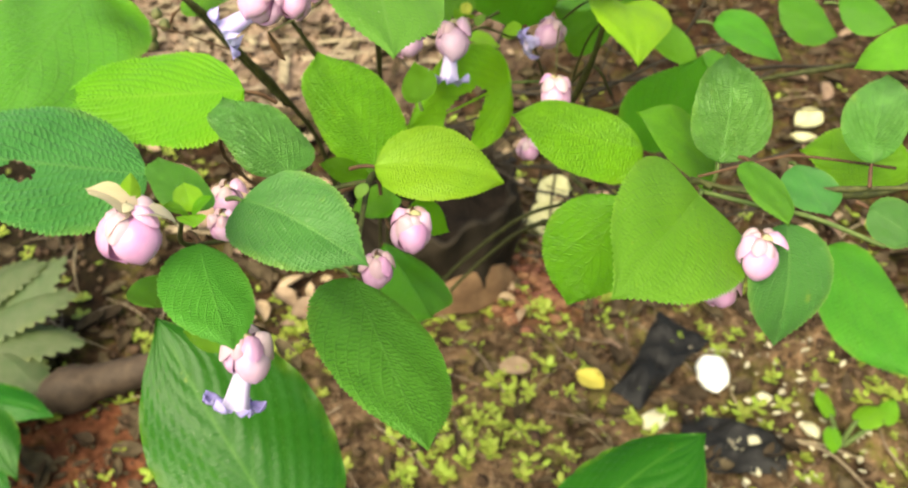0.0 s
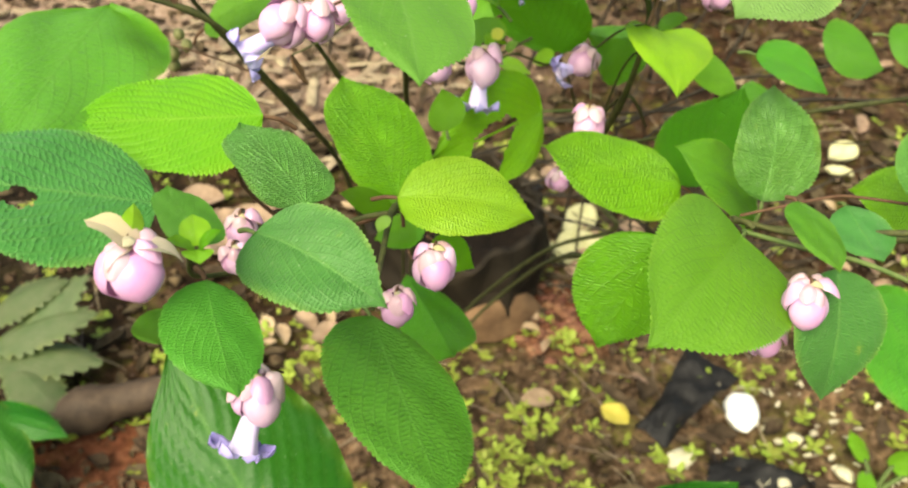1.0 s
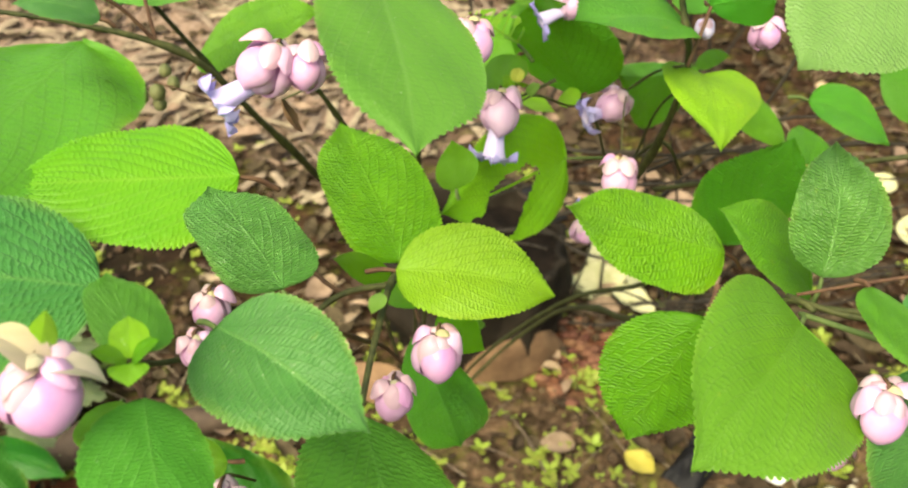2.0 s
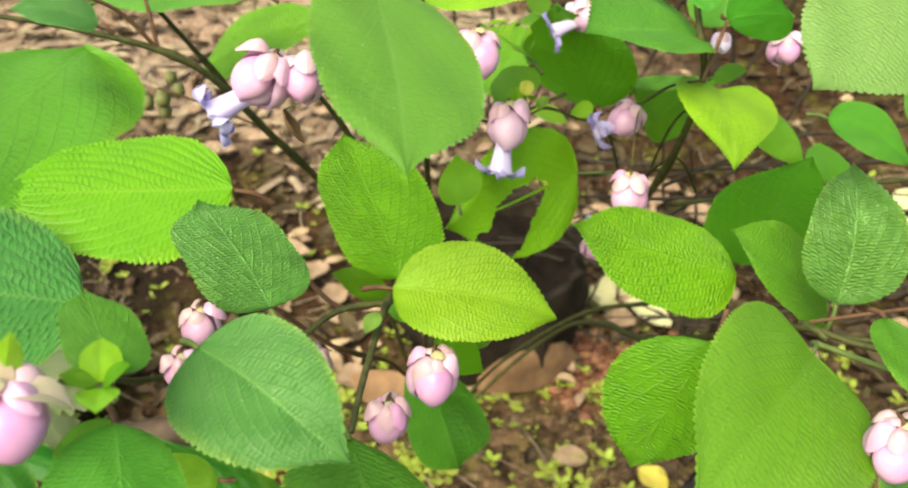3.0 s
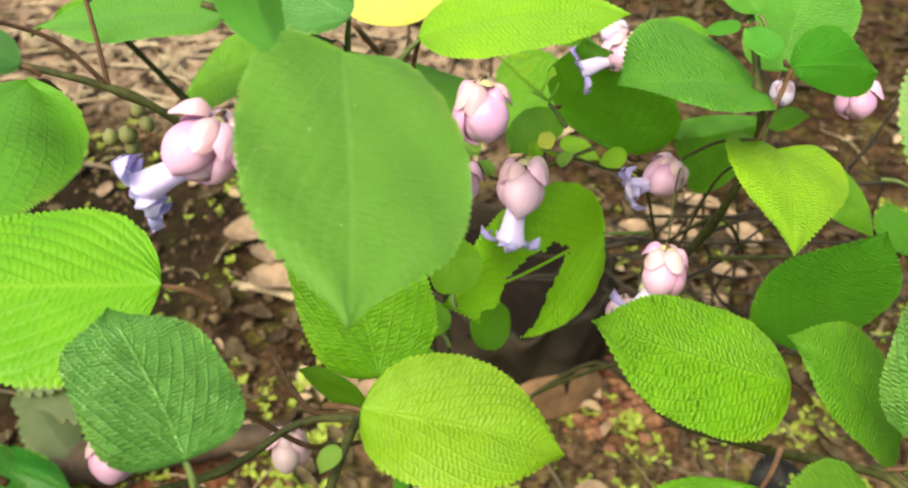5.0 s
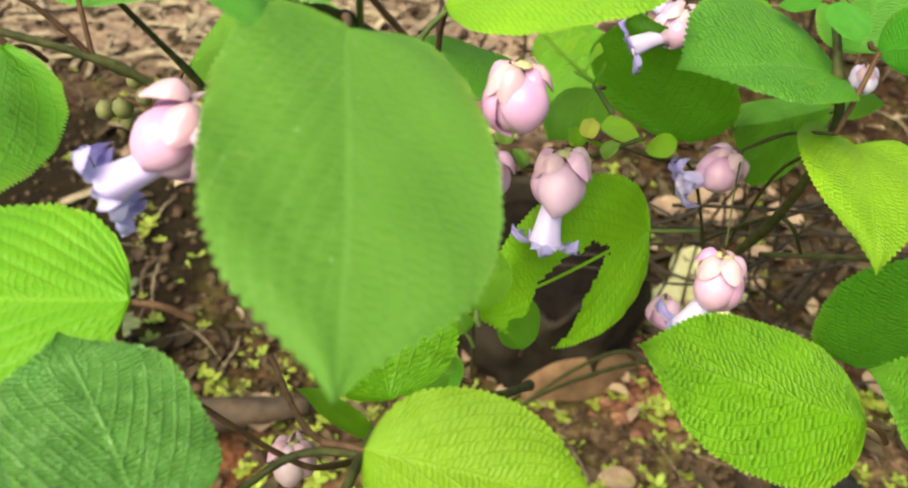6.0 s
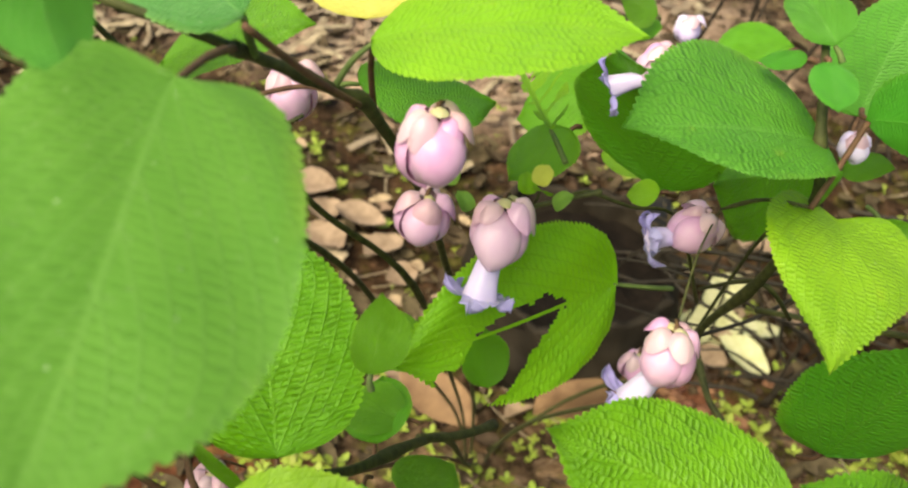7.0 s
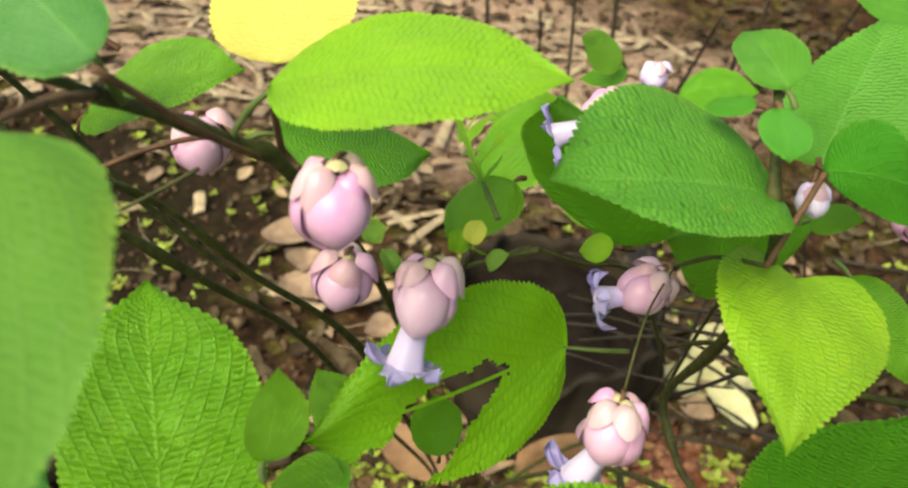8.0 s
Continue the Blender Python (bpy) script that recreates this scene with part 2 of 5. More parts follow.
def soil_material():
    n = Nodes("soil")
    big, fine = n.noise(3.2, 6.0, 0.6), n.noise(55.0, 6.0, 0.7)
    red = n.ramp(fine, (0.32, (0.010, 0.006, 0.003)), (0.55, (0.048, 0.024, 0.012)), (0.78, (0.14, 0.075, 0.045)))
    dun = n.ramp(fine, (0.32, (0.030, 0.019, 0.010)), (0.52, (0.150, 0.096, 0.056)), (0.74, (0.36, 0.25, 0.165)))
    moss = n.ramp(n.noise(14.0, 6.0, 0.72), (0.50, (0, 0, 0)), (0.62, (1, 1, 1)))
    at = n.add("SeparateXYZ")
    n.put(at.inputs[0], n.add("TexCoord").outputs["Object"])
    wander = n.math("MULTIPLY", n.math("SUBTRACT", n.noise(1.7, 5.0, 0.6), 0.5), 1.3)

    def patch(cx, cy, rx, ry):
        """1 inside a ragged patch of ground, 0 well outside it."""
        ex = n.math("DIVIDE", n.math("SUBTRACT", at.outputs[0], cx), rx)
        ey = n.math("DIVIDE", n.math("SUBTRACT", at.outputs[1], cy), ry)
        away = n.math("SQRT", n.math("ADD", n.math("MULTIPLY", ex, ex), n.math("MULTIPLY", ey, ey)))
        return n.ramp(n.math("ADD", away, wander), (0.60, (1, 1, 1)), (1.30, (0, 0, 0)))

    mixed = n.ramp(n.noise(1.1, 6.0, 0.65), (0.42, (0, 0, 0)), (0.60, (1, 1, 1)))
    color = n.mix(n.math("MAXIMUM", patch(0.35, 0.85, 0.9, 0.42), n.math("MULTIPLY", mixed, 0.4)), red, dun)
    color = n.mix(n.math("MULTIPLY", n.math("MULTIPLY", moss, n.ramp(n.noise(140.0, 4.0), (0.35, (0.2, 0.2, 0.2)), (0.6, (1, 1, 1)))), 0.75), color, (0.125, 0.135, 0.024))
    blot = n.ramp(n.noise(17.0, 5.0, 0.7), (0.38, (0.16, 0.15, 0.14)), (0.52, (1, 1, 1)), (0.68, (1.5, 1.42, 1.3)))
    color = n.mix(0.85, color, blot, "MULTIPLY")
    color = n.mix(1.0, color, (0.80, 0.79, 0.77), "MULTIPLY")
    # trodden dry pale earth further off, beyond the shrub
    pale = n.ramp(fine, (0.30, (0.12, 0.080, 0.055)), (0.52, (0.29, 0.20, 0.145)), (0.75, (0.50, 0.385, 0.30)))
    color = n.mix(n.math("MULTIPLY", patch(-0.72, 2.42, 1.15, 0.70), 0.9), color, pale)
    # fresh red earth turned up by the log
    rust = n.ramp(fine, (0.32, (0.06, 0.018, 0.008)), (0.55, (0.19, 0.062, 0.032)), (0.78, (0.32, 0.13, 0.075)))
    color = n.mix(n.math("MULTIPLY", n.math("MAXIMUM", patch(-0.50, 0.80, 0.34, 0.16), patch(0.14, 1.18, 0.14, 0.11)), 0.6), color, rust)
    # the shrub's shade on the soil, painted in as a wide near-black patch
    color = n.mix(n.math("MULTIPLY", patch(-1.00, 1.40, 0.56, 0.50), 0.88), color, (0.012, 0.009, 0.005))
    return n.finish(color, 0.9, n.bump(fine, 0.9, 0.012), 0.08)


def mottled(name, a, b, scale, rough=0.7, bump=0.3, specular=0.3, depth=0.002):
    """Plain mottled surface that also varies from piece to piece."""
    n = Nodes(name)
    fac = n.noise(scale, 5.0, 0.6)
    base = n.ramp(fac, (0.3, a), (0.72, b))
    hsv = n.add("HueSaturation")
    island = n.add("NewGeometry").outputs["Random Per Island"]
    n.put(hsv.inputs["Value"], n.math("ADD", 0.7, n.math("MULTIPLY", island, 0.6)))
    n.put(hsv.inputs["Hue"], n.math("ADD", 0.485, n.math("MULTIPLY", island, 0.03)))
    n.put(hsv.inputs["Color"], base)
    return n.finish(hsv.outputs[0], rough, n.bump(fac, bump, depth), specular)


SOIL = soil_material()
CLAY = mottled("dry_tan", (0.12, 0.068, 0.032), (0.25, 0.155, 0.075), 30.0, 0.75)
POTSOIL = mottled("dark_soil", (0.004, 0.003, 0.002), (0.014, 0.010, 0.007), 40.0, 0.95, 0.9, 0.1, 0.01)
LITTER = mottled("dry_leaves", (0.022, 0.016, 0.009), (0.090, 0.066, 0.040), 45.0, 0.9, 0.3, 0.1)
STRAW = mottled("straw", (0.12, 0.090, 0.056), (0.32, 0.25, 0.17), 40.0, 0.8)
CLOD = mottled("clods", (0.028, 0.018, 0.010), (0.110, 0.072, 0.043), 60.0, 0.95, 0.8, 0.15)
WEED = mottled("seedlings", (0.120, 0.165, 0.014), (0.24, 0.29, 0.045), 60.0, 0.6)
PEACH = mottled("pale_dry_leaf", (0.17, 0.118, 0.075), (0.34, 0.25, 0.17), 45.0, 0.85, 0.4, 0.12)
PLASTIC = mottled("black_plastic", (0.006, 0.006, 0.006), (0.018, 0.017, 0.016), 25.0, 0.6, 0.9, 0.2, 0.008)
BAGSKIN = mottled("dusty_black_plastic", (0.007, 0.006, 0.004), (0.036, 0.028, 0.018), 9.0, 0.75, 0.5, 0.12, 0.004)
WHITE = mottled("white_stone", (0.72, 0.70, 0.60), (0.85, 0.84, 0.78), 40.0, 0.6)
CREAM = mottled("cream_petal", (0.32, 0.29, 0.19), (0.46, 0.42, 0.30), 40.0, 0.6)
YELLOW = mottled("yellow_leaf", (0.42, 0.38, 0.05), (0.58, 0.50, 0.10), 40.0, 0.6)
MOSSY = mottled("lime_lichen", (0.38, 0.39, 0.18), (0.58, 0.57, 0.34), 60.0, 0.8)


# ---- mesh helpers ----
def part(name, bm, material, parent=None, label="", smooth=True):
    """Links a bmesh as one mesh object under a thing or a part."""
    me = bpy.data.meshes.new(name)
    bm.normal_update()
    bm.to_mesh(me)
    bm.free()
    me.materials.append(material)
    me.polygons.foreach_set("use_smooth", [smooth] * len(me.polygons))
    ob = new(name, me)
    ob.parent = parent
    return tagged(ob, label)


def sheet(rows, cols, place, bm=None, uv=False, closed=False):
    """A grid of faces whose corners come from place(i, j); closed joins the last column to the first."""
    bm = bm or bmesh.new()
    layer = bm.loops.layers.uv.verify() if uv else None
    grid = [[bm.verts.new(place(i / (rows - 1), j / (cols if closed else cols - 1))) for j in range(cols)] for i in range(rows)]
    for i in range(rows - 1):
        for j in range(cols if closed else cols - 1):
            k = (j + 1) % cols
            face = bm.faces.new((grid[i][j], grid[i + 1][j], grid[i + 1][k], grid[i][k]))
            if uv:
                for loop, (a, b) in zip(face.loops, ((i, j), (i + 1, j), (i + 1, j + 1), (i, j + 1))):
                    loop[layer].uv = (a / (rows - 1), b / (cols - 1))
    return bm


def tube(points, radii, sides=8, bm=None, knots=()):
    """A round stalk along a smooth line through the points; knots: places along it (0 to 1) that swell."""
    pts = [Vector(p) for p in points]
    fine, rad = [], []
    for k in range(len(pts) - 1):
        p0, p1, p2, p3 = pts[max(k - 1, 0)], pts[k], pts[k + 1], pts[min(k + 2, len(pts) - 1)]
        for step in range(6):
            t = step / 6
            fine.append(0.5 * ((2 * p1) + (p2 - p0) * t + (2 * p0 - 5 * p1 + 4 * p2 - p3) * t * t + (3 * p1 - p0 - 3 * p2 + p3) * t**3))
            rad.append(radii[k] + (radii[k + 1] - radii[k]) * t)
    fine.append(pts[-1])
    rad.append(radii[-1])
    for knot in knots:
        for k in range(len(fine)):
            rad[k] *= 1 + 0.45 * math.exp(-(((k / (len(fine) - 1) - knot) * len(fine)) ** 2) / 1.2)
    bm = bm or bmesh.new()
    rings, side = [], None
    for k, p in enumerate(fine):
        along = (fine[min(k + 1, len(fine) - 1)] - fine[max(k - 1, 0)]).normalized()
        side = (side - along * side.dot(along)).normalized() if side else along.orthogonal().normalized()
        other = along.cross(side)
        rings.append([bm.verts.new(p + rad[k] * (math.cos(a) * side + math.sin(a) * other)) for a in (2 * math.pi * j / sides for j in range(sides))])
    for a, b in zip(rings, rings[1:]):
        for j in range(sides):
            bm.faces.new((a[j], a[(j + 1) % sides], b[(j + 1) % sides], b[j]))
    bm.faces.new(rings[0][::-1])
    bm.faces.new(rings[-1])
    return bm


def lump(size, bm=None, at=(0, 0, 0), rough=0.25, seed=0, level=2):
    """An uneven rounded lump of that size (x, y, z)."""
    bm = bm or bmesh.new()
    made = bmesh.ops.create_icosphere(bm, subdivisions=level, radius=1.0)["verts"]
    for vert in made:
        vert.co *= 1 + rough * noise.noise(vert.co * 1.7 + Vector((seed * 3.1, seed * 1.7, seed)))
        vert.co = Vector(at) + Vector((vert.co.x * size[0], vert.co.y * size[1], vert.co.z * size[2]))
    return bm


# ---- the shrub ----
shrub = tagged(new("shrub"), "leafy shrub with pink flower heads and violet corollas", "shrub")
shrub.location = (-0.12, 1.00, 0.0)
shrub_turn = Matrix.Translation(-shrub.location)


OUTLINE = [(0.0, 0.0), (0.012, 0.20), (0.03, 0.37), (0.08, 0.62), (0.16, 0.82), (0.28, 0.96), (0.40, 1.0), (0.54, 0.955), (0.66, 0.83), (0.76, 0.645), (0.84, 0.44), (0.90, 0.26), (0.94, 0.145), (0.97, 0.07), (1.0, 0.0)]


def half_width(s, plump=1.0):
    """Outline of the leaf, 1 at its widest: broad and rounded at the base, drawn out to a short point. plump below 1 fills it out, but for the point."""
    for (s0, w0), (s1, w1) in zip(OUTLINE, OUTLINE[1:]):
        if s <= s1:
            k = min(1.0, max(0.0, (s - 0.74) / 0.22))
            return (w0 + (w1 - w0) * (s - s0) / (s1 - s0)) ** (plump + (1 - plump) * k * k * (3 - 2 * k))
    return 0.0


def leaf_mesh(length, wide, fold, arch, cord=0.0, teeth=26, seed=0, bite=False, cup=0.10, curl=0.0, notch=0.055, plump=1.0, early=1.0, fine=False, folds=0.0045):
    rng = random.Random(seed)
    phase, wave = rng.random() * 6, rng.uniform(0.006, 0.014)
    rows, cols = (8 if fine else 5) * teeth + 1, 97 if fine else 49 if bite else 31

    def place(i, j):
        s = 1 - (1 - i) ** 1.08
        v = 2 * j - 1
        w = half_width(s**early, plump) * (1 + 0.03 * math.sin(7 * s + phase))
        tooth, ahead = math.sin(math.pi * ((s * teeth) % 1.0)) ** 0.7, 0.0
        if abs(v) > 0.95:
            size = notch * (tooth - 0.5) * (1 + 0.8 * noise.noise(Vector((s * 9, v, seed * 1.7)))) * min(1.0, 9 * (1 - s))
            w += size * (1 - 0.5 * s) * min(1.0, 6 * s)
            ahead = 0.30 * size * s
        k = 1 if v > 0 else 0
        a, width = radians(fold[k]), wide[k] * w * abs(v)
        row = (s - SWEEP * abs(v) ** BEND) * VEINS
        pleat = folds * abs(math.sin(math.pi * row)) ** 0.8 * min(1, 4 * abs(v)) * min(1, 5 * (1 - s)) * min(1.0, 0.09 / length if notch else 1.0)
        x = (1 if v > 0 else -1) * width * math.cos(a)
        z = -width * math.sin(a) - cup * wide[k] * (v * v) * w * 0.5 + pleat + wave * math.sin(11 * s + 5 * v + phase) * abs(v)
        y = s - cord * abs(v) ** 1.4 * (1 - s) ** 5 * 1.6 * min(1.0, 1.5 * w)
        y += ahead
        z += arch * s * (1 - s) / 0.2436 - curl * max(0, s - 0.6) ** 2
        x += 0.015 * math.sin(4 * s + phase) * s
        return Vector((x, y, z)) * length

    bm = sheet(rows, cols, place, uv=True)
    if bite:
        # a caterpillar has eaten one half away, over the midrib in places; the bare midrib is left
        eaten = [(0.25, 0.01), (0.36, 0.055), (0.50, 0.06), (0.62, 0.03), (0.70, 0.0), (0.735, -0.07), (0.86, -0.08), (0.88, -0.4), (0.70, -0.4), (0.66, -0.25), (0.54, -0.20), (0.44, -0.10)]

        def inside(s, x):
            s, x = s + 0.02 * noise.noise(Vector((x * 25, s * 25, 2))), x + 0.02 * noise.noise(Vector((x * 25, s * 25, 7)))
            hit = False
            for (a0, b0), (a1, b1) in zip(eaten, eaten[1:] + eaten[:1]):
                if (b0 > x) != (b1 > x) and s < a0 + (x - b0) / (b1 - b0) * (a1 - a0):
                    hit = not hit
            return hit

        gone = [f for f in bm.faces if abs(f.calc_center_median().x / length) > 0.008 and inside(f.calc_center_median().y / length, f.calc_center_median().x / length)]
        bmesh.ops.delete(bm, geom=gone, context="FACES")
    bm.normal_update()
    return bm


def leaf(m, length, wide, fold, arch, tone="mid", cord=0.0, bite=False, stalk=None, seed=[0], curl=0.0, cup=0.10, holes=(), eaten=False, plump=1.0, early=1.0):
    """A leaf of the shrub: its base's pose (y along the midrib, z out of its face), length, the half widths and fold of its two halves."""
    seed[0] += 1
    bm = leaf_mesh(length, wide, fold, arch, cord, max(16, int(length * 480)), seed[0], bite, cup, curl, 0.052, plump, early, bool(holes))
    if eaten:
        gone = []
        for f in bm.faces:
            c = f.calc_center_median() / length
            rib = abs(((c.y - 0.9 * abs(c.x)) * 7.0) % 1.0 - 0.5) > 0.40 or abs(c.x) < 0.016
            if not rib and noise.noise(Vector((c.x * 9, c.y * 7, 3.3))) > -0.22:
                gone.append(f)
        bmesh.ops.delete(bm, geom=gone, context="FACES")
    for hx, hy, hr in holes:
        gone = [f for f in bm.faces if (Vector((f.calc_center_median().x / length - hx, f.calc_center_median().y / length - hy, 0)).length < hr * (1 + 0.3 * noise.noise(f.calc_center_median() * 420)))]
        bmesh.ops.delete(bm, geom=gone, context="FACES")
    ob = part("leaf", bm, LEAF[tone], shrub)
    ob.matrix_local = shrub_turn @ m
    if stalk != 0:
        back = m @ Vector((0, -0.18 * length, -0.10 * length)) if stalk is None else Vector(stalk)
        start = m @ Vector((0, 0.01 * length, 0.0))
        bend = start.lerp(back, 0.5) + (m.to_3x3() @ Vector((0, 0, 0.02 * length)))
        petiole = part("petiole", tube([back, bend, start + (m.to_3x3() @ Vector((0, 0, -0.0008)))], [0.0012, 0.0011, 0.0008], 6), RED_STEM if seed[0] % 3 else GREEN_STEM, ob)
        petiole.matrix_parent_inverse = (shrub.matrix_basis @ ob.matrix_basis).inverted()
    return ob


def shell_mesh(size, tall, middle, span, puff, lift, seed=0.0):
    """One blown-up scale of a head: a piece of an egg-shaped shell from its top (z 0) down to its foot, round the azimuth middle, rounded below and puffed out."""

    def place(i, j):
        v, angle = 2 * j - 1, math.pi * (0.05 + 0.93 * i)
        u = (1 - math.cos(angle)) / 2
        edge = span * (0.6 + 0.4 * math.sin(angle)) * max(0.0, 1 - u**5) ** 0.5
        a = middle + edge * v
        swell = lift + puff * (math.cos(1.45 * v) - 0.5) - 0.06 * max(0.0, abs(v) - 0.8) / 0.2
        r = size * math.sin(angle) ** 0.85 * (1 + swell + 0.03 * noise.noise(Vector((2 * v, 3 * u, seed))))
        return Vector((r * math.cos(a), r * math.sin(a), -0.08 * tall - 0.95 * tall * u * (1 + 0.12 * lift - 0.06 * v * v)))

    return sheet(18, 21, place)


def spoon_mesh(long, wide, cup, curl, seed=0.0):
    """A small rounded hollow scale that stands off: stalk at the origin, along +y, hollow below."""

    def place(i, j):
        v, u = 2 * j - 1, max(0.01, i)
        w = wide * math.sin(math.pi * min(0.995, 0.08 + 0.92 * u)) ** 0.5
        z = cup * wide * (1 - v * v) * math.sin(math.pi * min(1.0, 0.15 + 0.8 * u)) - curl * long * u * u
        return Vector((w * v * (1 - 0.1 * cup), long * u, z + 0.05 * long * noise.noise(Vector((3 * u, 2 * v, seed)))))

    return sheet(15, 11, place)


def flower(at, down, size, spin=0.0, open_=None, upper=5, upper_tone=BLUSH, tone=PINK, stalk=None, seed=0, tube_length=1.1, tall=1.02, front=None):
    """A hanging head: three blown-up pink scales that overlap like a bud, under a loose whorl of small rounded paler ones that stand off; open_: the way its violet corolla points, if it has one; front: the turn of the first upper scale."""
    rng = random.Random(seed)
    axis = -Vector(down).normalized()
    turn = axis.to_track_quat("Z", "Y").to_matrix().to_4x4() @ Matrix.Rotation(spin, 4, "Z")
    m = Matrix.Translation(Vector(at)) @ turn @ Matrix.Diagonal((1, 1, tall, 1))
    stem_to = Vector(stalk) if stalk else Vector(at) + Vector((rng.uniform(-0.3, 0.3), 0.9, -0.9)) * size
    core = tube([stem_to, Vector(at) + Vector((0, 0.45, -0.15)) * size, Vector(at) + axis * size * 0.12, Vector(at) - axis * size * 0.12, Vector(at) - axis * size * 0.4], [0.0005, 0.0006, 0.0008, 0.0012, 0.0020], 7)
    head = part("flower_head", core, RED_STEM, shrub)
    head.matrix_local = shrub_turn.copy()
    base = shrub.matrix_basis @ head.matrix_basis

    def scale_part(name, bm, mat, local, label=""):
        ob = part(name, bm, mat, head, label)
        ob.matrix_parent_inverse = base.inverted()
        ob.matrix_basis = m @ local
        return ob

    body = 0.49 * size
    scale_part("calyx", lump((body * 0.74, body * 0.74, size * 0.42), at=(0, 0, -size * 0.60), rough=0.06, seed=seed), tone, Matrix.Identity(4))
    facing = turn.to_3x3().inverted() @ Vector((0.1, -0.8, 0.6))
    a0 = math.atan2(facing.y, facing.x) + rng.uniform(-0.5, 0.5)
    for k in (1, 2, 0):
        low = Matrix.Rotation(rng.uniform(-0.10, 0.10), 4, "X") @ Matrix.Rotation(rng.uniform(-0.10, 0.10), 4, "Y")
        scale_part("bract", shell_mesh(body, size * rng.uniform(0.98, 1.10), a0 + 2.09 * k + rng.uniform(-0.2, 0.2), rng.uniform(1.02, 1.22), rng.uniform(0.20, 0.30), (0.06, -0.03, 0.02)[k], seed + k), tone, low)
    a0 = math.atan2(facing.y, facing.x) - 1.57 + rng.uniform(-0.35, 0.35) if front is None else front
    for k in range(upper + 1):
        mat = (BLUSH, tone, BLUSH, upper_tone, tone, BLUSH)[k % 6]
        long, droop = size * rng.uniform(0.46, 0.64), rng.uniform(0.05, 0.65)
        local = Matrix.Translation((0, 0, -0.02 * size)) @ Matrix.Rotation(a0 + 6.28 * k / (upper + 1) + rng.uniform(-0.3, 0.3), 4, "Z") @ Matrix.Rotation(-droop, 4, "X") @ Matrix.Translation((0, 0.13 * size, 0.05 * size))
        scale_part("bract", spoon_mesh(long, long * rng.uniform(0.42, 0.54), rng.uniform(0.6, 0.85), rng.uniform(0.25, 0.55), seed + k), mat, local)
    for k in range(2):
        small = size * rng.uniform(0.24, 0.34)
        local = Matrix.Translation((0, 0, 0.02 * size)) @ Matrix.Rotation(a0 + 0.5 + 3.1 * k, 4, "Z") @ Matrix.Rotation(rng.uniform(-0.3, 0.4), 4, "X")
        scale_part("bract", spoon_mesh(small, small * 0.5, 0.5, 0.3, seed + 9 + k), upper_tone if k else GREENISH, local)
    if open_ is not None:
        way = -Vector(open_).normalized()
        cm = Matrix.Translation(Vector(at) - axis * size * 0.72) @ way.to_track_quat("Z", "Y").to_matrix().to_4x4() @ Matrix.Rotation(spin, 4, "Z")
        far = size * tube_length

        def funnel(i, j):
            a = 2 * math.pi * j
            r = size * (0.20 + 0.03 * i + 0.09 * i**3) * (1 + (0.05 * math.cos(5 * a) + 0.03 * math.sin(2 * a + seed)) * i)
            return Vector((r * math.cos(a) + 0.04 * size * math.sin(2.5 * i), r * math.sin(a) * 0.85, -far * i + 0.05 * size * math.sin(3 * i)))

        corolla = part("corolla", sheet(12, 30, funnel, closed=True), TUBE, head, "white tube shading to violet")
        corolla.matrix_parent_inverse = base.inverted()
        corolla.matrix_basis = cm
        for k in range(5):
            a0 = 2 * math.pi * k / 5 + rng.uniform(-0.2, 0.2)
            lower = k == 0
            droop, wave, reach = rng.uniform(0.1, 0.75), rng.uniform(0, 6), rng.uniform(0.40, 0.54) + (0.12 if lower else 0)

            def lobe(i, j):
                v = 2 * j - 1
                w = (0.16 + (0.14 if lower else 0.09) * math.sin(math.pi * i**0.8)) * size * (1 - 0.75 * max(0, i - 0.75) / 0.25) * (1 + 0.12 * math.sin(9 * i + wave))
                r = size * (0.26 + reach * i * (1 - 0.22 * droop * i))
                z = -far + 0.03 * size - size * i * (0.22 - 0.50 * droop * i) + 0.09 * size * i * math.cos(7 * v + 5 * i + wave)
                p = Vector((r, w * v, z + 0.14 * size * v * v * i))
                p.rotate(Euler((0, 0, a0)))
                return p

            petal = part("corolla_lobe", sheet(11, 13, lobe), VIOLET, head)
            petal.matrix_parent_inverse = base.inverted()
            petal.matrix_basis = cm
    return head


def branch(points, radii, material=STEM, knots=()):
    ob = part("branch", tube(points, radii, 9, knots=knots), material, shrub)
    ob.matrix_local = shrub_turn.copy()
    return ob


# leaves of the shrub
leaf(pose(-0.1007, 0.3647, 0.9208, 7.0, -10.8, 105.5), 0.0854, (0.405, 0.393), (1, 1), -0.008, tone="meadow", holes=((0.02, 0.97, 0.09),))
leaf(pose(-0.1278, 0.2935, 0.9232, 18.8, -3.6, 106.4), 0.0925, (0.419, 0.433), (-1, -1), 0.009, tone="dark", holes=((-0.06, 0.52, 0.068),), plump=0.8)
leaf(pose(-0.0726, 0.3107, 0.9106, 23.9, 17.5, 52.0), 0.0503, (0.440, 0.455), (-4, -3), 0.042, tone="gloss", plump=0.5)
leaf(pose(-0.0974, 0.2516, 0.9370, 9.7, 24.2, 36.3), 0.0334, (0.328, 0.391), (-2, -2), 0.021, tone="bright", plump=0.6)
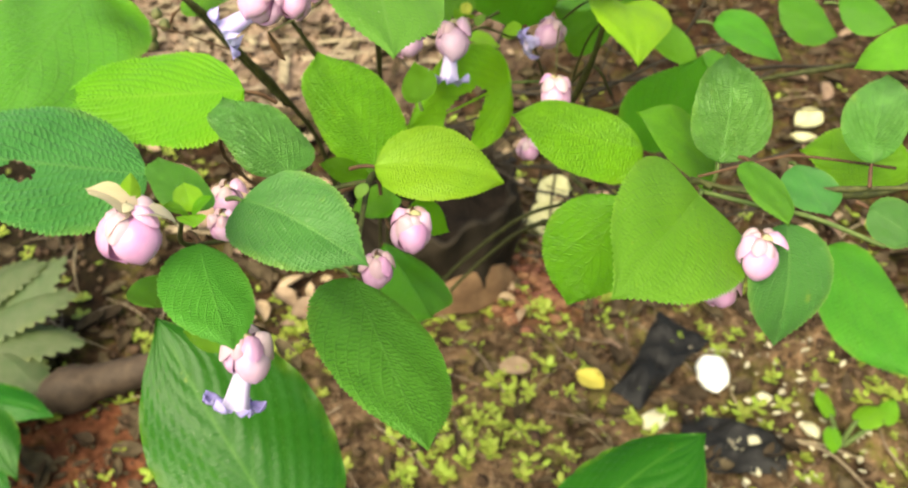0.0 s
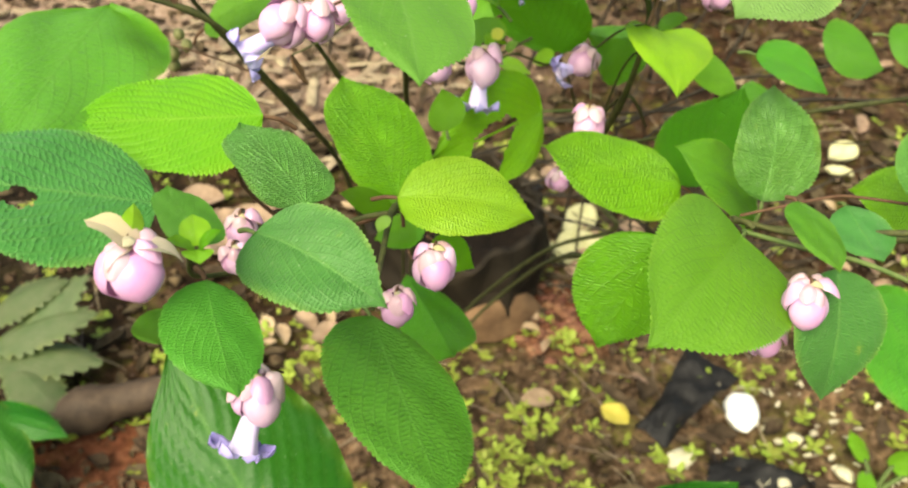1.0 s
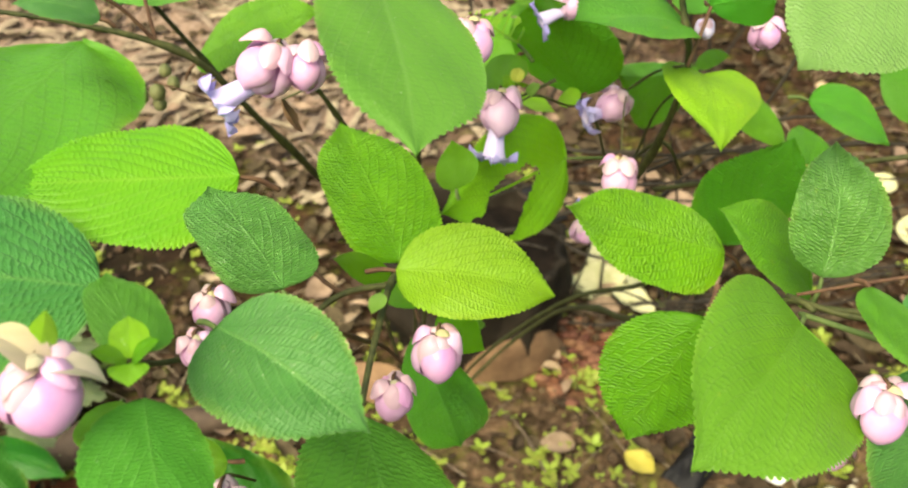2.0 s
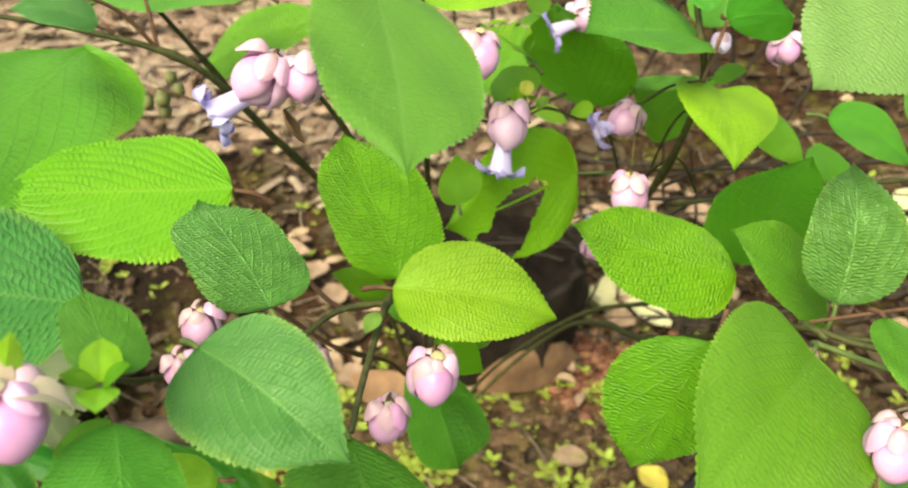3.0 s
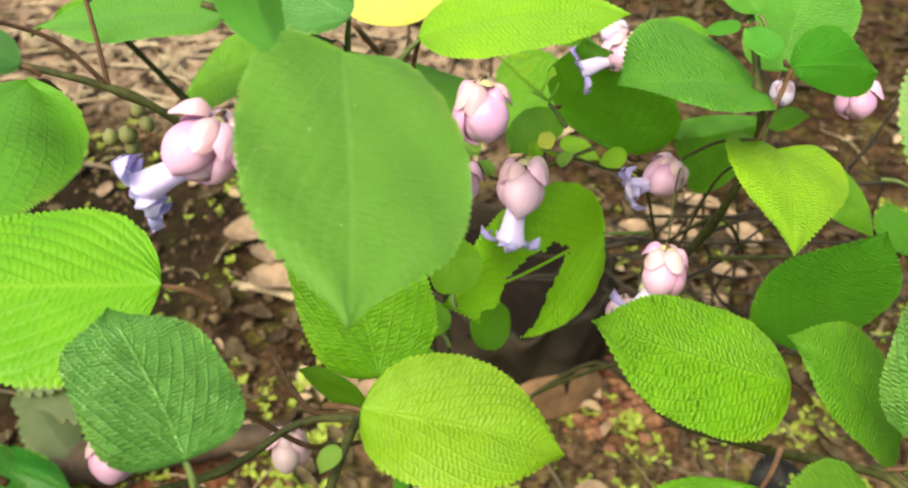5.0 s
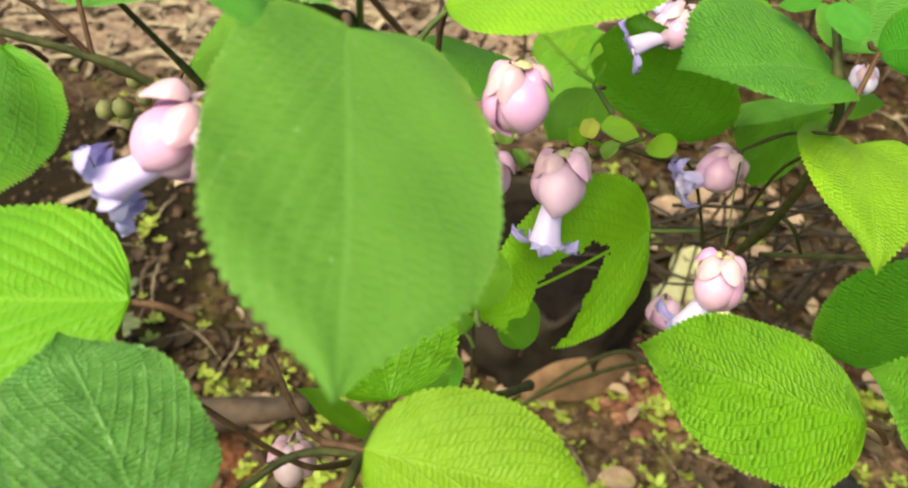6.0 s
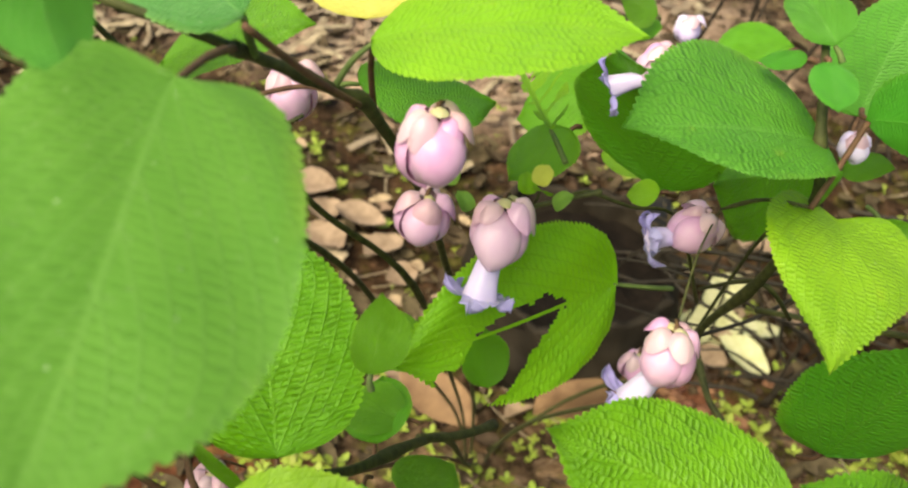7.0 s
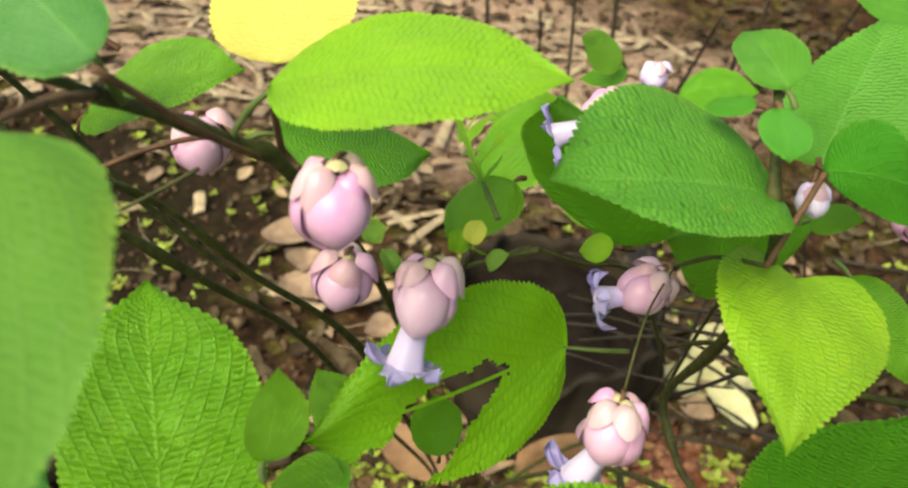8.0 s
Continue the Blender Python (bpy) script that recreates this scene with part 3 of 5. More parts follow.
leaf(pose(-0.0932, 0.2414, 0.9301, -26.0, -27.2, -142.2), 0.0438, (0.411, 0.442), (4, 4), -0.064, tone="bright")
leaf(pose(-0.0865, 0.2821, 0.9186, -3.4, 13.4, -124.0), 0.0653, (0.300, 0.368), (-13, -9), 0.101, tone="dark", plump=0.8)
leaf(pose(-0.0449, 0.4023, 0.8488, 29.0, 9.8, 35.1), 0.0812, (0.329, 0.388), (-6, -5), 0.051, tone="fresh", plump=0.75)
leaf(pose(-0.0405, 0.3610, 0.8790, -11.0, 22.1, -94.3), 0.0675, (0.334, 0.337), (-11, -11), 0.119, tone="yellow")
leaf(pose(-0.0474, 0.3030, 0.8544, -13.8, -35.6, -148.1), 0.0941, (0.431, 0.405), (1, 1), -0.015, tone="bright")
leaf(pose(-0.0498, 0.4735, 0.7283, 20.6, 9.9, -158.2), 0.1306, (0.204, 0.187), (29, 32), -0.054)
leaf(pose(-0.0452, 0.3902, 0.9893, -11.9, -17.0, -161.9), 0.0907, (0.337, 0.310), (-3, -4), 0.030, tone="dusty", cord=0.06, plump=0.72, stalk=(-0.063, 0.441, 0.966))
leaf(pose(0.0403, 0.5506, 0.8157, 21.4, -61.5, 124.1), 0.1180, (0.275, 0.325), (-4, -4), 0.028, tone="lime", bite=True, cord=0.03, stalk=(0.0653, 0.5637, 0.8086))
leaf(pose(0.1142, 0.4349, 0.8372, 21.7, -13.7, 90.7), 0.0879, (0.369, 0.335), (2, 2), -0.019, tone="fresh")
leaf(pose(0.0930, 0.3722, 0.8494, -78.7, -21.8, 175.6), 0.0752, (0.426, 0.434), (-1, -1), 0.017, tone="shade")
leaf(pose(0.1247, 0.3508, 0.8671, 2.7, -31.1, 142.8), 0.0962, (0.410, 0.351), (-6, -8), 0.081, tone="smooth", cord=0.02, early=0.85, plump=0.70)
leaf(pose(0.1586, 0.4260, 0.8212, 40.8, -8.6, 77.0), 0.0701, (0.367, 0.402), (-5, -5), 0.068, tone="shade")
leaf(pose(0.1402, 0.5204, 0.7761, 92.0, 20.7, 21.2), 0.0789, (0.540, 0.520), (-0, -0), 0.004, tone="mid")
leaf(pose(0.1464, 0.3928, 0.8578, 44.7, 11.2, 1.3), 0.0629, (0.376, 0.394), (-9, -9), 0.117, tone="gloss")
leaf(pose(0.1450, 0.3481, 0.8906, -8.6, -17.9, -165.9), 0.0433, (0.297, 0.330), (-1, -1), 0.008)
leaf(pose(0.1121, 0.5377, 0.8818, -5.3, -10.0, -180.0), 0.0706, (0.378, 0.381), (-6, -6), 0.081, tone="yellow", cord=0.11, early=0.72, plump=1.1, stalk=0)
leaf(pose(0.1767, 0.5465, 0.8639, -25.1, 9.9, -107.5), 0.0549, (0.409, 0.396), (-7, -7), 0.100)
leaf(pose(0.1633, 0.3300, 0.8665, -61.9, -12.3, -162.7), 0.0628, (0.423, 0.414), (-6, -6), 0.097, tone="dark")
leaf(pose(0.2988, 0.5253, 0.6816, -30.9, -4.0, -142.4), 0.1239, (0.377, 0.378), (1, 1), -0.018)
leaf(pose(0.1861, 0.3849, 0.8619, -1.5, 6.6, -173.4), 0.0426, (0.359, 0.341), (3, 3), -0.033, tone="dark")
leaf(pose(0.2626, 0.4063, 0.8460, 3.6, -19.9, 79.4), 0.0636, (0.349, 0.380), (0, 0), -0.004, tone="fresh")
leaf(pose(0.2146, 0.3655, 0.8771, 22.0, -17.2, -27.7), 0.0601, (0.280, 0.281), (-12, -12), 0.087, tone="gloss")
leaf(pose(0.1576, 0.4368, 0.9842, -20.1, -23.0, 145.0), 0.0728, (0.378, 0.377), (-0, -0), 0.000, tone="frosty")
leaf(pose(0.2538, 0.6382, 0.8365, -34.2, 27.9, -108.9), 0.0619, (0.371, 0.385), (0, 0), -0.003)
leaf(pose(0.1001, 0.5452, 0.9075, 17.0, -16.6, 124.8), 0.0891, (0.269, 0.401), (-12, -8), 0.057, tone="bright", plump=0.8)
leaf(pose(-0.0432, 0.4849, 0.9500, 5.2, 0.6, -76.6), 0.0818, (0.405, 0.392), (-4, -4), 0.051, tone="yellow", stalk=(-0.054, 0.478, 0.934))
leaf(pose(-0.0579, 0.5161, 0.9393, 36.3, -6.9, 9.2), 0.0585, (0.426, 0.404), (0, 0), 0.000, tone="sallow", stalk=0)
leaf(pose(-0.0662, 0.3897, 1.0180, -60.8, -18.0, -115.9), 0.0303, (0.373, 0.415), (9, 8), -0.120, tone="dusty")
leaf(pose(-0.0549, 0.4345, 0.9795, 17.0, -25.7, 54.8), 0.0564, (0.304, 0.197), (-0, -0), 0.000, tone="dark", stalk=(-0.060, 0.446, 0.962))
leaf(pose(-0.1394, 0.5268, 0.9334, 0.1, 0.4, 108.3), 0.0800, (0.365, 0.367), (-4, -4), 0.047, tone="dusty")
leaf(pose(-0.1981, 0.5908, 0.8547, 24.5, 15.0, -82.6), 0.0926, (0.312, 0.306), (-6, -6), 0.053, tone="shade")
leaf(pose(-0.0650, 0.5246, 0.9086, -19.0, 5.4, -55.4), 0.0589, (0.385, 0.422), (0, 0), -0.004, tone="shade")
leaf(pose(0.1163, 0.5868, 0.8969, 30.8, -16.7, -26.2), 0.0746, (0.346, 0.390), (5, 5), -0.003, tone="bright")
leaf(pose(0.1105, 0.5457, 0.9194, 126.1, 60.6, -18.5), 0.0475, (0.348, 0.349), (7, 7), -0.072, tone="bright")
leaf(pose(0.0957, 0.5624, 0.9358, 10.8, -15.8, 28.1), 0.0316, (0.352, 0.370), (-10, -9), 0.110, tone="bright")
leaf(pose(0.0936, 0.5487, 0.9361, -14.2, 0.7, -169.1), 0.0225, (0.355, 0.356), (0, 0), -0.005, tone="bright")
leaf(pose(0.0864, 0.5492, 0.9360, -15.1, -7.2, 90.7), 0.0160, (0.375, 0.372), (-0, -0), 0.003)
leaf(pose(-0.0193, 0.4170, 0.8819, 39.0, -22.1, -6.7), 0.0243, (0.435, 0.457), (5, 4), -0.075, tone="shade")
leaf(pose(-0.0497, 0.4891, 0.7397, -9.8, -11.5, 17.5), 0.0479, (0.353, 0.354), (-6, -6), 0.073, tone="shade")
leaf(pose(-0.0155, 0.5683, 0.7021, 77.8, -1.4, 29.9), 0.0393, (0.344, 0.362), (4, 4), -0.048, tone="shade")
leaf(pose(0.1303, 0.6393, 0.8393, 26.2, 21.0, -101.0), 0.0227, (0.400, 0.390), (-2, -2), 0.040, tone="shade")
leaf(pose(0.2035, 0.5800, 0.7972, 11.2, 10.6, 4.1), 0.0401, (0.368, 0.400), (-4, -4), 0.053, tone="shade")
leaf(pose(0.0637, 0.7447, 0.8337, 14.7, 18.4, -85.7), 0.0423, (0.400, 0.390), (-5, -6), 0.077, tone="shade")
leaf(pose(0.0231, 0.8450, 0.8012, 41.4, -37.2, 96.5), 0.0390, (0.383, 0.382), (2, 2), -0.032, tone="shade")
leaf(pose(0.0279, 0.8487, 0.7898, -15.9, -11.2, 90.4), 0.0336, (0.376, 0.375), (-1, -1), 0.013, tone="shade")
leaf(pose(-0.0358, 0.7212, 0.8093, 30.3, 19.5, -68.5), 0.0427, (0.379, 0.373), (1, 1), -0.006, tone="shade")
leaf(pose(0.0139, 0.6624, 0.8473, -46.2, -32.1, 107.8), 0.0625, (0.394, 0.369), (-2, -3), 0.032, tone="shade")
leaf(pose(-0.0465, 0.3876, 0.8514, 155.7, -81.1, -85.3), 0.0310, (0.363, 0.362), (-2, -2), 0.022, tone="shade")
leaf(pose(-0.0247, 0.3734, 0.8421, -14.8, 51.4, -136.4), 0.0274, (0.347, 0.345), (-2, -2), 0.018, tone="fresh")
leaf(pose(0.0073, 0.5282, 0.9024, -10.2, -22.3, 28.4), 0.0744, (0.049, 0.180), (-25, -13), 0.008, tone="yellow", eaten=True)
leaf(pose(0.0117, 0.7222, 0.7635, -20.6, 3.7, -95.9), 0.0325, (0.377, 0.376), (-5, -5), 0.062, tone="yellow")
leaf(pose(0.0503, 0.5932, 0.8375, -45.2, -39.0, 99.5), 0.0189, (0.337, 0.333), (-5, -5), 0.059, tone="yellow")
leaf(pose(-0.0431, 0.5377, 0.7416, 15.6, 3.3, 55.3), 0.0428, (0.384, 0.374), (1, 1), -0.013, tone="shade")
leaf(pose(-0.0268, 0.4625, 0.7498, -26.5, 3.2, -23.8), 0.0402, (0.361, 0.381), (-2, -2), 0.028, tone="shade")
leaf(pose(0.0080, 0.5773, 0.8717, -12.3, -4.5, 152.4), 0.0387, (0.344, 0.365), (2, 2), -0.022, tone="shade")
leaf(pose(0.2645, 0.5610, 0.8715, -21.2, 28.3, -105.9), 0.0453, (0.370, 0.388), (1, 1), -0.015)
leaf(pose(0.2126, 0.3491, 0.8609, -38.0, 38.9, -132.6), 0.0344, (0.368, 0.364), (-2, -2), 0.022, tone="dark")
leaf(pose(-0.0406, 0.5059, 0.7419, -13.8, -10.9, 93.3), 0.0362, (0.376, 0.406), (-10, -9), 0.124, tone="shade")
leaf(pose(-0.1385, 0.2994, 0.8600, 24.1, -17.4, -171.0), 0.0427, (0.393, 0.309), (5, 6), -0.054)
leaf(pose(-0.1137, 0.3208, 0.7984, -20.9, -55.1, 95.1), 0.0361, (0.300, 0.315), (-6, -6), 0.050, tone="shade")
leaf(pose(-0.1750, 0.4331, 0.9542, 18.0, -13.2, 107.4), 0.0346, (0.380, 0.382), (-9, -9), 0.118, tone="dark")
leaf(pose(-0.2173, 0.5189, 0.9289, -4.3, 4.3, -63.1), 0.0582, (0.369, 0.372), (-3, -3), 0.039, tone="fresh")
leaf(pose(-0.2135, 0.4839, 0.9177, 7.6, -12.7, -174.4), 0.1917, (0.234, 0.197), (0, 0), 0.000, tone="smooth")
leaf(pose(0.0501, 0.6071, 0.8296, 113.3, -10.7, -26.5), 0.0889, (0.440, 0.416), (1, 1), -0.029, tone="mid")
leaf(pose(0.1470, 0.7036, 0.8037, 38.6, -55.6, 117.2), 0.1651, (0.213, 0.096), (18, 43), -0.052, tone="shade")
leaf(pose(0.2955, 0.4850, 0.8913, -11.2, -21.3, 118.6), 0.0652, (0.251, 0.192), (-0, -0), 0.000, tone="shade")
leaf(pose(0.1362, 0.5678, 0.9608, 6.3, -23.2, 74.4), 0.0304, (0.196, 0.516), (-0, -0), 0.000, tone="bright")
leaf(pose(0.1478, 0.6116, 0.8337, -22.8, 21.6, -150.1), 0.0564, (0.242, 0.201), (0, 0), 0.000, tone="shade")
# end of leaves
# young leaves at the shoots' ends
leaf(pose(-0.0945, 0.243, 0.944, 20, 10, 20), 0.0130, (0.42, 0.42), (-10, -10), 0.05, tone="yellow", stalk=0)
leaf(pose(-0.0940, 0.241, 0.944, 15, -10, 200), 0.0120, (0.42, 0.42), (-10, -10), 0.05, tone="yellow", stalk=0)
leaf(pose(-0.0935, 0.242, 0.944, 35, 0, -70), 0.0100, (0.36, 0.36), (-10, -10), 0.05, tone="fresh", stalk=0)
leaf(pose(-0.0950, 0.242, 0.944, 35, 0, 110), 0.0100, (0.36, 0.36), (-10, -10), 0.05, tone="fresh", stalk=0)
leaf(pose(-0.109, 0.229, 0.957, 40, 20, 20), 0.0125, (0.30, 0.30), (20, 20), 0.10, tone="yellow", stalk=0)
leaf(pose(-0.044, 0.345, 0.880, -20, 0, 160), 0.0100, (0.36, 0.36), (10, 10), 0.10, tone="pale", stalk=0)
for x, y, z, turn, tone in ((-0.0151, 0.5037, 0.8770, 60, "pale"), (0.0036, 0.5142, 0.8822, 20, "yellow"), (0.0070, 0.5173, 0.8849, -10, "sallow"), (0.0142, 0.5141, 0.8789, -60, "pale"), (-0.0243, 0.5068, 0.8845, 10, "pale"), (0.0110, 0.5150, 0.8830, 150, "yellow")):
    leaf(pose(x, y, z, 38, 8, turn), 0.0088, (0.45, 0.45), (-14, -14), 0.10, tone=tone, stalk=0, plump=0.6)

# flower heads of the shrub
big_head = flower((-0.110, 0.229, 0.957), (0, -0.3, -1), 0.0195, 0.3, upper=3, seed=1, tall=1.0)
flower((-0.092, 0.266, 0.855), (-0.1, -0.3, -1), 0.020, 0.2, (-0.30, -0.60, -1), seed=2)
flower((-0.021, 0.336, 0.868), (0, -0.35, -1), 0.0185, 0.5, upper=5, seed=3)
flower((-0.040, 0.334, 0.841), (0, -0.3, -1), 0.0165, 0.9, seed=4, tall=1.0)
flower((-0.108, 0.330, 0.890), (0, -0.3, -1), 0.014, 0.1, upper=3, seed=5)
flower((-0.102, 0.297, 0.899), (0.1, -0.3, -1), 0.012, 0.1, upper=3, seed=6)
flower((0.146, 0.314, 0.871), (0, -0.3, -1), 0.0195, 0.1, seed=7)
flower((0.136, 0.318, 0.842), (-0.2, -0.3, -1), 0.016, 0.6, seed=8)
flower((-0.088, 0.396, 0.961), (-0.5, -0.5, -0.9), 0.0200, 0.3, (-1, -0.5, -0.45), seed=9, tube_length=1.0)
flower((-0.077, 0.398, 0.960), (0.0, -0.4, -1), 0.016, 0.8, seed=10)
flower((-0.001, 0.498, 0.889), (0, -0.45, -1), 0.0205, 0.5, (-0.1, -0.62, -1), upper_tone=GREENISH, upper=5, seed=11, tall=1.06, tube_length=1.0)
flower((-0.015, 0.463, 0.944), (0, -0.35, -1), 0.0205, 0.2, upper=5, seed=12)
flower((-0.028, 0.495, 0.887), (-0.1, -0.3, -1), 0.018, 0.7, upper=3, seed=13, tall=1.0)
flower((0.071, 0.553, 0.861), (-0.6, -0.3, -0.8), 0.018, 0.1, (-1, -0.35, -0.15), seed=14, tube_length=0.85)
flower((0.066, 0.495, 0.851), (0, -0.35, -1), 0.0195, 0.3, (-0.55, -0.4, -1), upper_tone=GREENISH, upper=5, seed=15)
flower((0.059, 0.577, 0.748), (0, -0.3, -1), 0.016, 0.9, seed=16)
flower((0.041, 0.590, 0.908), (-0.4, -0.3, -1), 0.016, 0.9, (-1, -0.3, -0.4), seed=17)
flower((0.153, 0.580, 0.897), (0, -0.3, -1), 0.016, 0.4, seed=18)
flower((-0.086, 0.512, 0.916), (0.2, -0.3, -1), 0.0175, 0.6, seed=19)
flower((0.067, 0.632, 0.835), (0.3, -0.3, -1), 0.013, 0.2, upper=2, seed=20)
flower((0.046, 0.862, 0.795), (0, -0.3, -1), 0.018, 0.1, tone=TUBE, seed=21)
flower((-0.103, 0.440, 0.760), (0.1, -0.5, -1), 0.018, 0.4, tone=BLUSH, seed=22)
flower((0.113, 0.560, 0.905), (0, -0.3, -1), 0.010, 0.4, tone=TUBE, seed=23)
for rx, ry, rz, long in ((24, 10, 78, 0.0175), (-34, -10, -66, 0.0160), (-30, 15, 124, 0.0125)):
    bract = part("bract", leaf_mesh(long, (0.34, 0.34), (-18, -18), 0.14, 0.0, 10, 3, notch=0.0, plump=0.45), CREAMY, big_head, "cream green bract standing off")
    bract.matrix_parent_inverse = (shrub.matrix_basis @ big_head.matrix_basis).inverted()
    bract.matrix_basis = pose(-0.1075, 0.2265, 0.9565, rx, ry, rz)
# end of flowers

# branches of the shrub
branch([(-0.12, 1.00, 0.0), (-0.105, 0.93, 0.20), (-0.075, 0.76, 0.50), (-0.058, 0.60, 0.78), (-0.049, 0.502, 0.91), (-0.053, 0.481, 0.932), (-0.059, 0.462, 0.949), (-0.063, 0.441, 0.966)], [0.0022, 0.0022, 0.0022, 0.0022, 0.0022, 0.0020, 0.0019, 0.0017], knots=(0.62, 0.82, 0.99))
branch([(-0.063, 0.441, 0.966), (-0.075, 0.434, 0.974), (-0.10, 0.425, 0.985)], [0.0015, 0.0014, 0.0012])
branch([(-0.049, 0.500, 0.912), (-0.047, 0.493, 0.934), (-0.043, 0.486, 0.949)], [0.0012, 0.0011, 0.0010], RED_STEM)
branch([(-0.125, 0.99, 0.0), (-0.11, 0.90, 0.22), (-0.08, 0.72, 0.52), (-0.066, 0.588, 0.746), (-0.087, 0.531, 0.835), (-0.099, 0.504, 0.882), (-0.105, 0.478, 0.912)], [0.0018, 0.0018, 0.0018, 0.0017, 0.0015, 0.0013, 0.0012], knots=(0.5, 0.75, 0.9))
branch([(-0.105, 0.478, 0.912), (-0.090, 0.490, 0.917), (-0.076, 0.499, 0.919), (-0.062, 0.495, 0.922), (-0.052, 0.490, 0.922)], [0.0009, 0.0009, 0.0009, 0.0009, 0.0010], RED_STEM)
branch([(-0.10, 1.0, 0.0), (-0.03, 0.82, 0.34), (0.06, 0.70, 0.56), (0.115, 0.617, 0.659), (0.104, 0.622, 0.68), (0.090, 0.636, 0.712), (0.100, 0.570, 0.818), (0.103, 0.540, 0.885), (0.098, 0.540, 0.910), (0.095, 0.555, 0.925), (0.093, 0.575, 0.935)], [0.0020, 0.0020, 0.0020, 0.0020, 0.0020, 0.0021, 0.0022, 0.0020, 0.0019, 0.0017, 0.0012], knots=(0.45, 0.58, 0.8))
branch([(0.086, 0.662, 0.724), (0.100, 0.570, 0.818), (0.124, 0.596, 0.777)], [0.0010, 0.0012, 0.0010])
branch([(0.100, 0.526, 0.893), (0.106, 0.535, 0.908), (0.111, 0.545, 0.919)], [0.0011, 0.0011, 0.0010], RED_STEM)
branch([(0.075, 0.561, 0.859), (0.087, 0.544, 0.880), (0.100, 0.527, 0.893)], [0.0006, 0.0007, 0.0008], knots=(0.2, 0.35))
branch([(-0.022, 0.507, 0.882), (-0.015, 0.504, 0.876), (-0.006, 0.512, 0.872), (0.005, 0.520, 0.872), (0.0293, 0.523, 0.884)], [0.0005, 0.0006, 0.0007, 0.0008, 0.0008], STEM, knots=(0.3, 0.6, 0.98))
branch([(0.005, 0.519, 0.873), (0.0075, 0.517, 0.880), (0.0070, 0.517, 0.885)], [0.0005, 0.0005, 0.0004], STEM)
branch([(-0.003, 0.541, 0.853), (0.011, 0.547, 0.857), (0.021, 0.560, 0.854), (0.039, 0.576, 0.839), (0.062, 0.607, 0.813), (0.086, 0.655, 0.72)], [0.0006, 0.0007, 0.0008, 0.0008, 0.0009, 0.0012], STEM, knots=(0.4,))
branch([(-0.11, 0.99, 0.0), (-0.08, 0.80, 0.28), (-0.045, 0.60, 0.60), (-0.028, 0.487, 0.753), (-0.034, 0.433, 0.805), (-0.044, 0.385, 0.855), (-0.045, 0.330, 0.870), (-0.047, 0.300, 0.862)], [0.0024, 0.0024, 0.0024, 0.0023, 0.0020, 0.0017, 0.0014, 0.0012], knots=(0.3, 0.5, 0.72))
branch([(-0.030, 0.495, 0.745), (-0.020, 0.525, 0.712), (-0.009, 0.562, 0.679)], [0.0022, 0.0024, 0.0026], knots=(0.98,))
branch([(-0.044, 0.372, 0.861), (-0.067, 0.371, 0.855), (-0.091, 0.353, 0.846), (-0.127, 0.319, 0.862), (-0.110, 0.27, 0.915), (-0.097, 0.249, 0.938)], [0.0015, 0.0014, 0.0013, 0.0012, 0.0011, 0.0010], knots=(0.4, 0.98))
branch([(-0.104, 0.438, 0.819), (-0.072, 0.394, 0.836), (-0.044, 0.375, 0.860)], [0.0012, 0.0012, 0.0012], RED_STEM)
branch([(-0.104, 0.363, 0.917), (-0.125, 0.390, 0.864), (-0.087, 0.400, 0.810), (-0.074, 0.420, 0.780), (-0.070, 0.516, 0.670), (-0.08, 0.72, 0.40), (-0.11, 0.98, 0.0)], [0.0010, 0.0011, 0.0012, 0.0012, 0.0013, 0.0016, 0.0020], RED_STEM, knots=(0.5,))
branch([(-0.13, 1.01, 0.0), (-0.125, 0.92, 0.20), (-0.115, 0.75, 0.48), (-0.112, 0.620, 0.704), (-0.123, 0.557, 0.796), (-0.140, 0.517, 0.857), (-0.152, 0.489, 0.901), (-0.172, 0.477, 0.922), (-0.214, 0.462, 0.940), (-0.25, 0.45, 0.95)], [0.0020, 0.0020, 0.0020, 0.0020, 0.0021, 0.0019, 0.0018, 0.0017, 0.0013, 0.001], knots=(0.5, 0.75))
branch([(-0.131, 0.589, 0.772), (-0.159, 0.560, 0.838), (-0.177, 0.549, 0.876), (-0.195, 0.528, 0.925), (-0.205, 0.52, 0.95)], [0.0018, 0.0016, 0.0015, 0.0013, 0.001], knots=(0.5,))
branch([(-0.172, 0.477, 0.922), (-0.176, 0.484, 0.941), (-0.180, 0.49, 0.96)], [0.0011, 0.0010, 0.0009], RED_STEM)
branch([(-0.172, 0.477, 0.922), (-0.185, 0.470, 0.945), (-0.20, 0.455, 0.96)], [0.0011, 0.0010, 0.0009], RED_STEM)
branch([(-0.10, 1.02, 0.0), (0.00, 1.00, 0.18), (0.068, 0.90, 0.36), (0.082, 0.651, 0.60), (0.091, 0.531, 0.70), (0.112, 0.445, 0.785), (0.130, 0.385, 0.850), (0.137, 0.370, 0.858)], [0.0026, 0.0026, 0.0026, 0.0023, 0.0021, 0.0018, 0.0016, 0.0014], knots=(0.45, 0.6, 0.8))
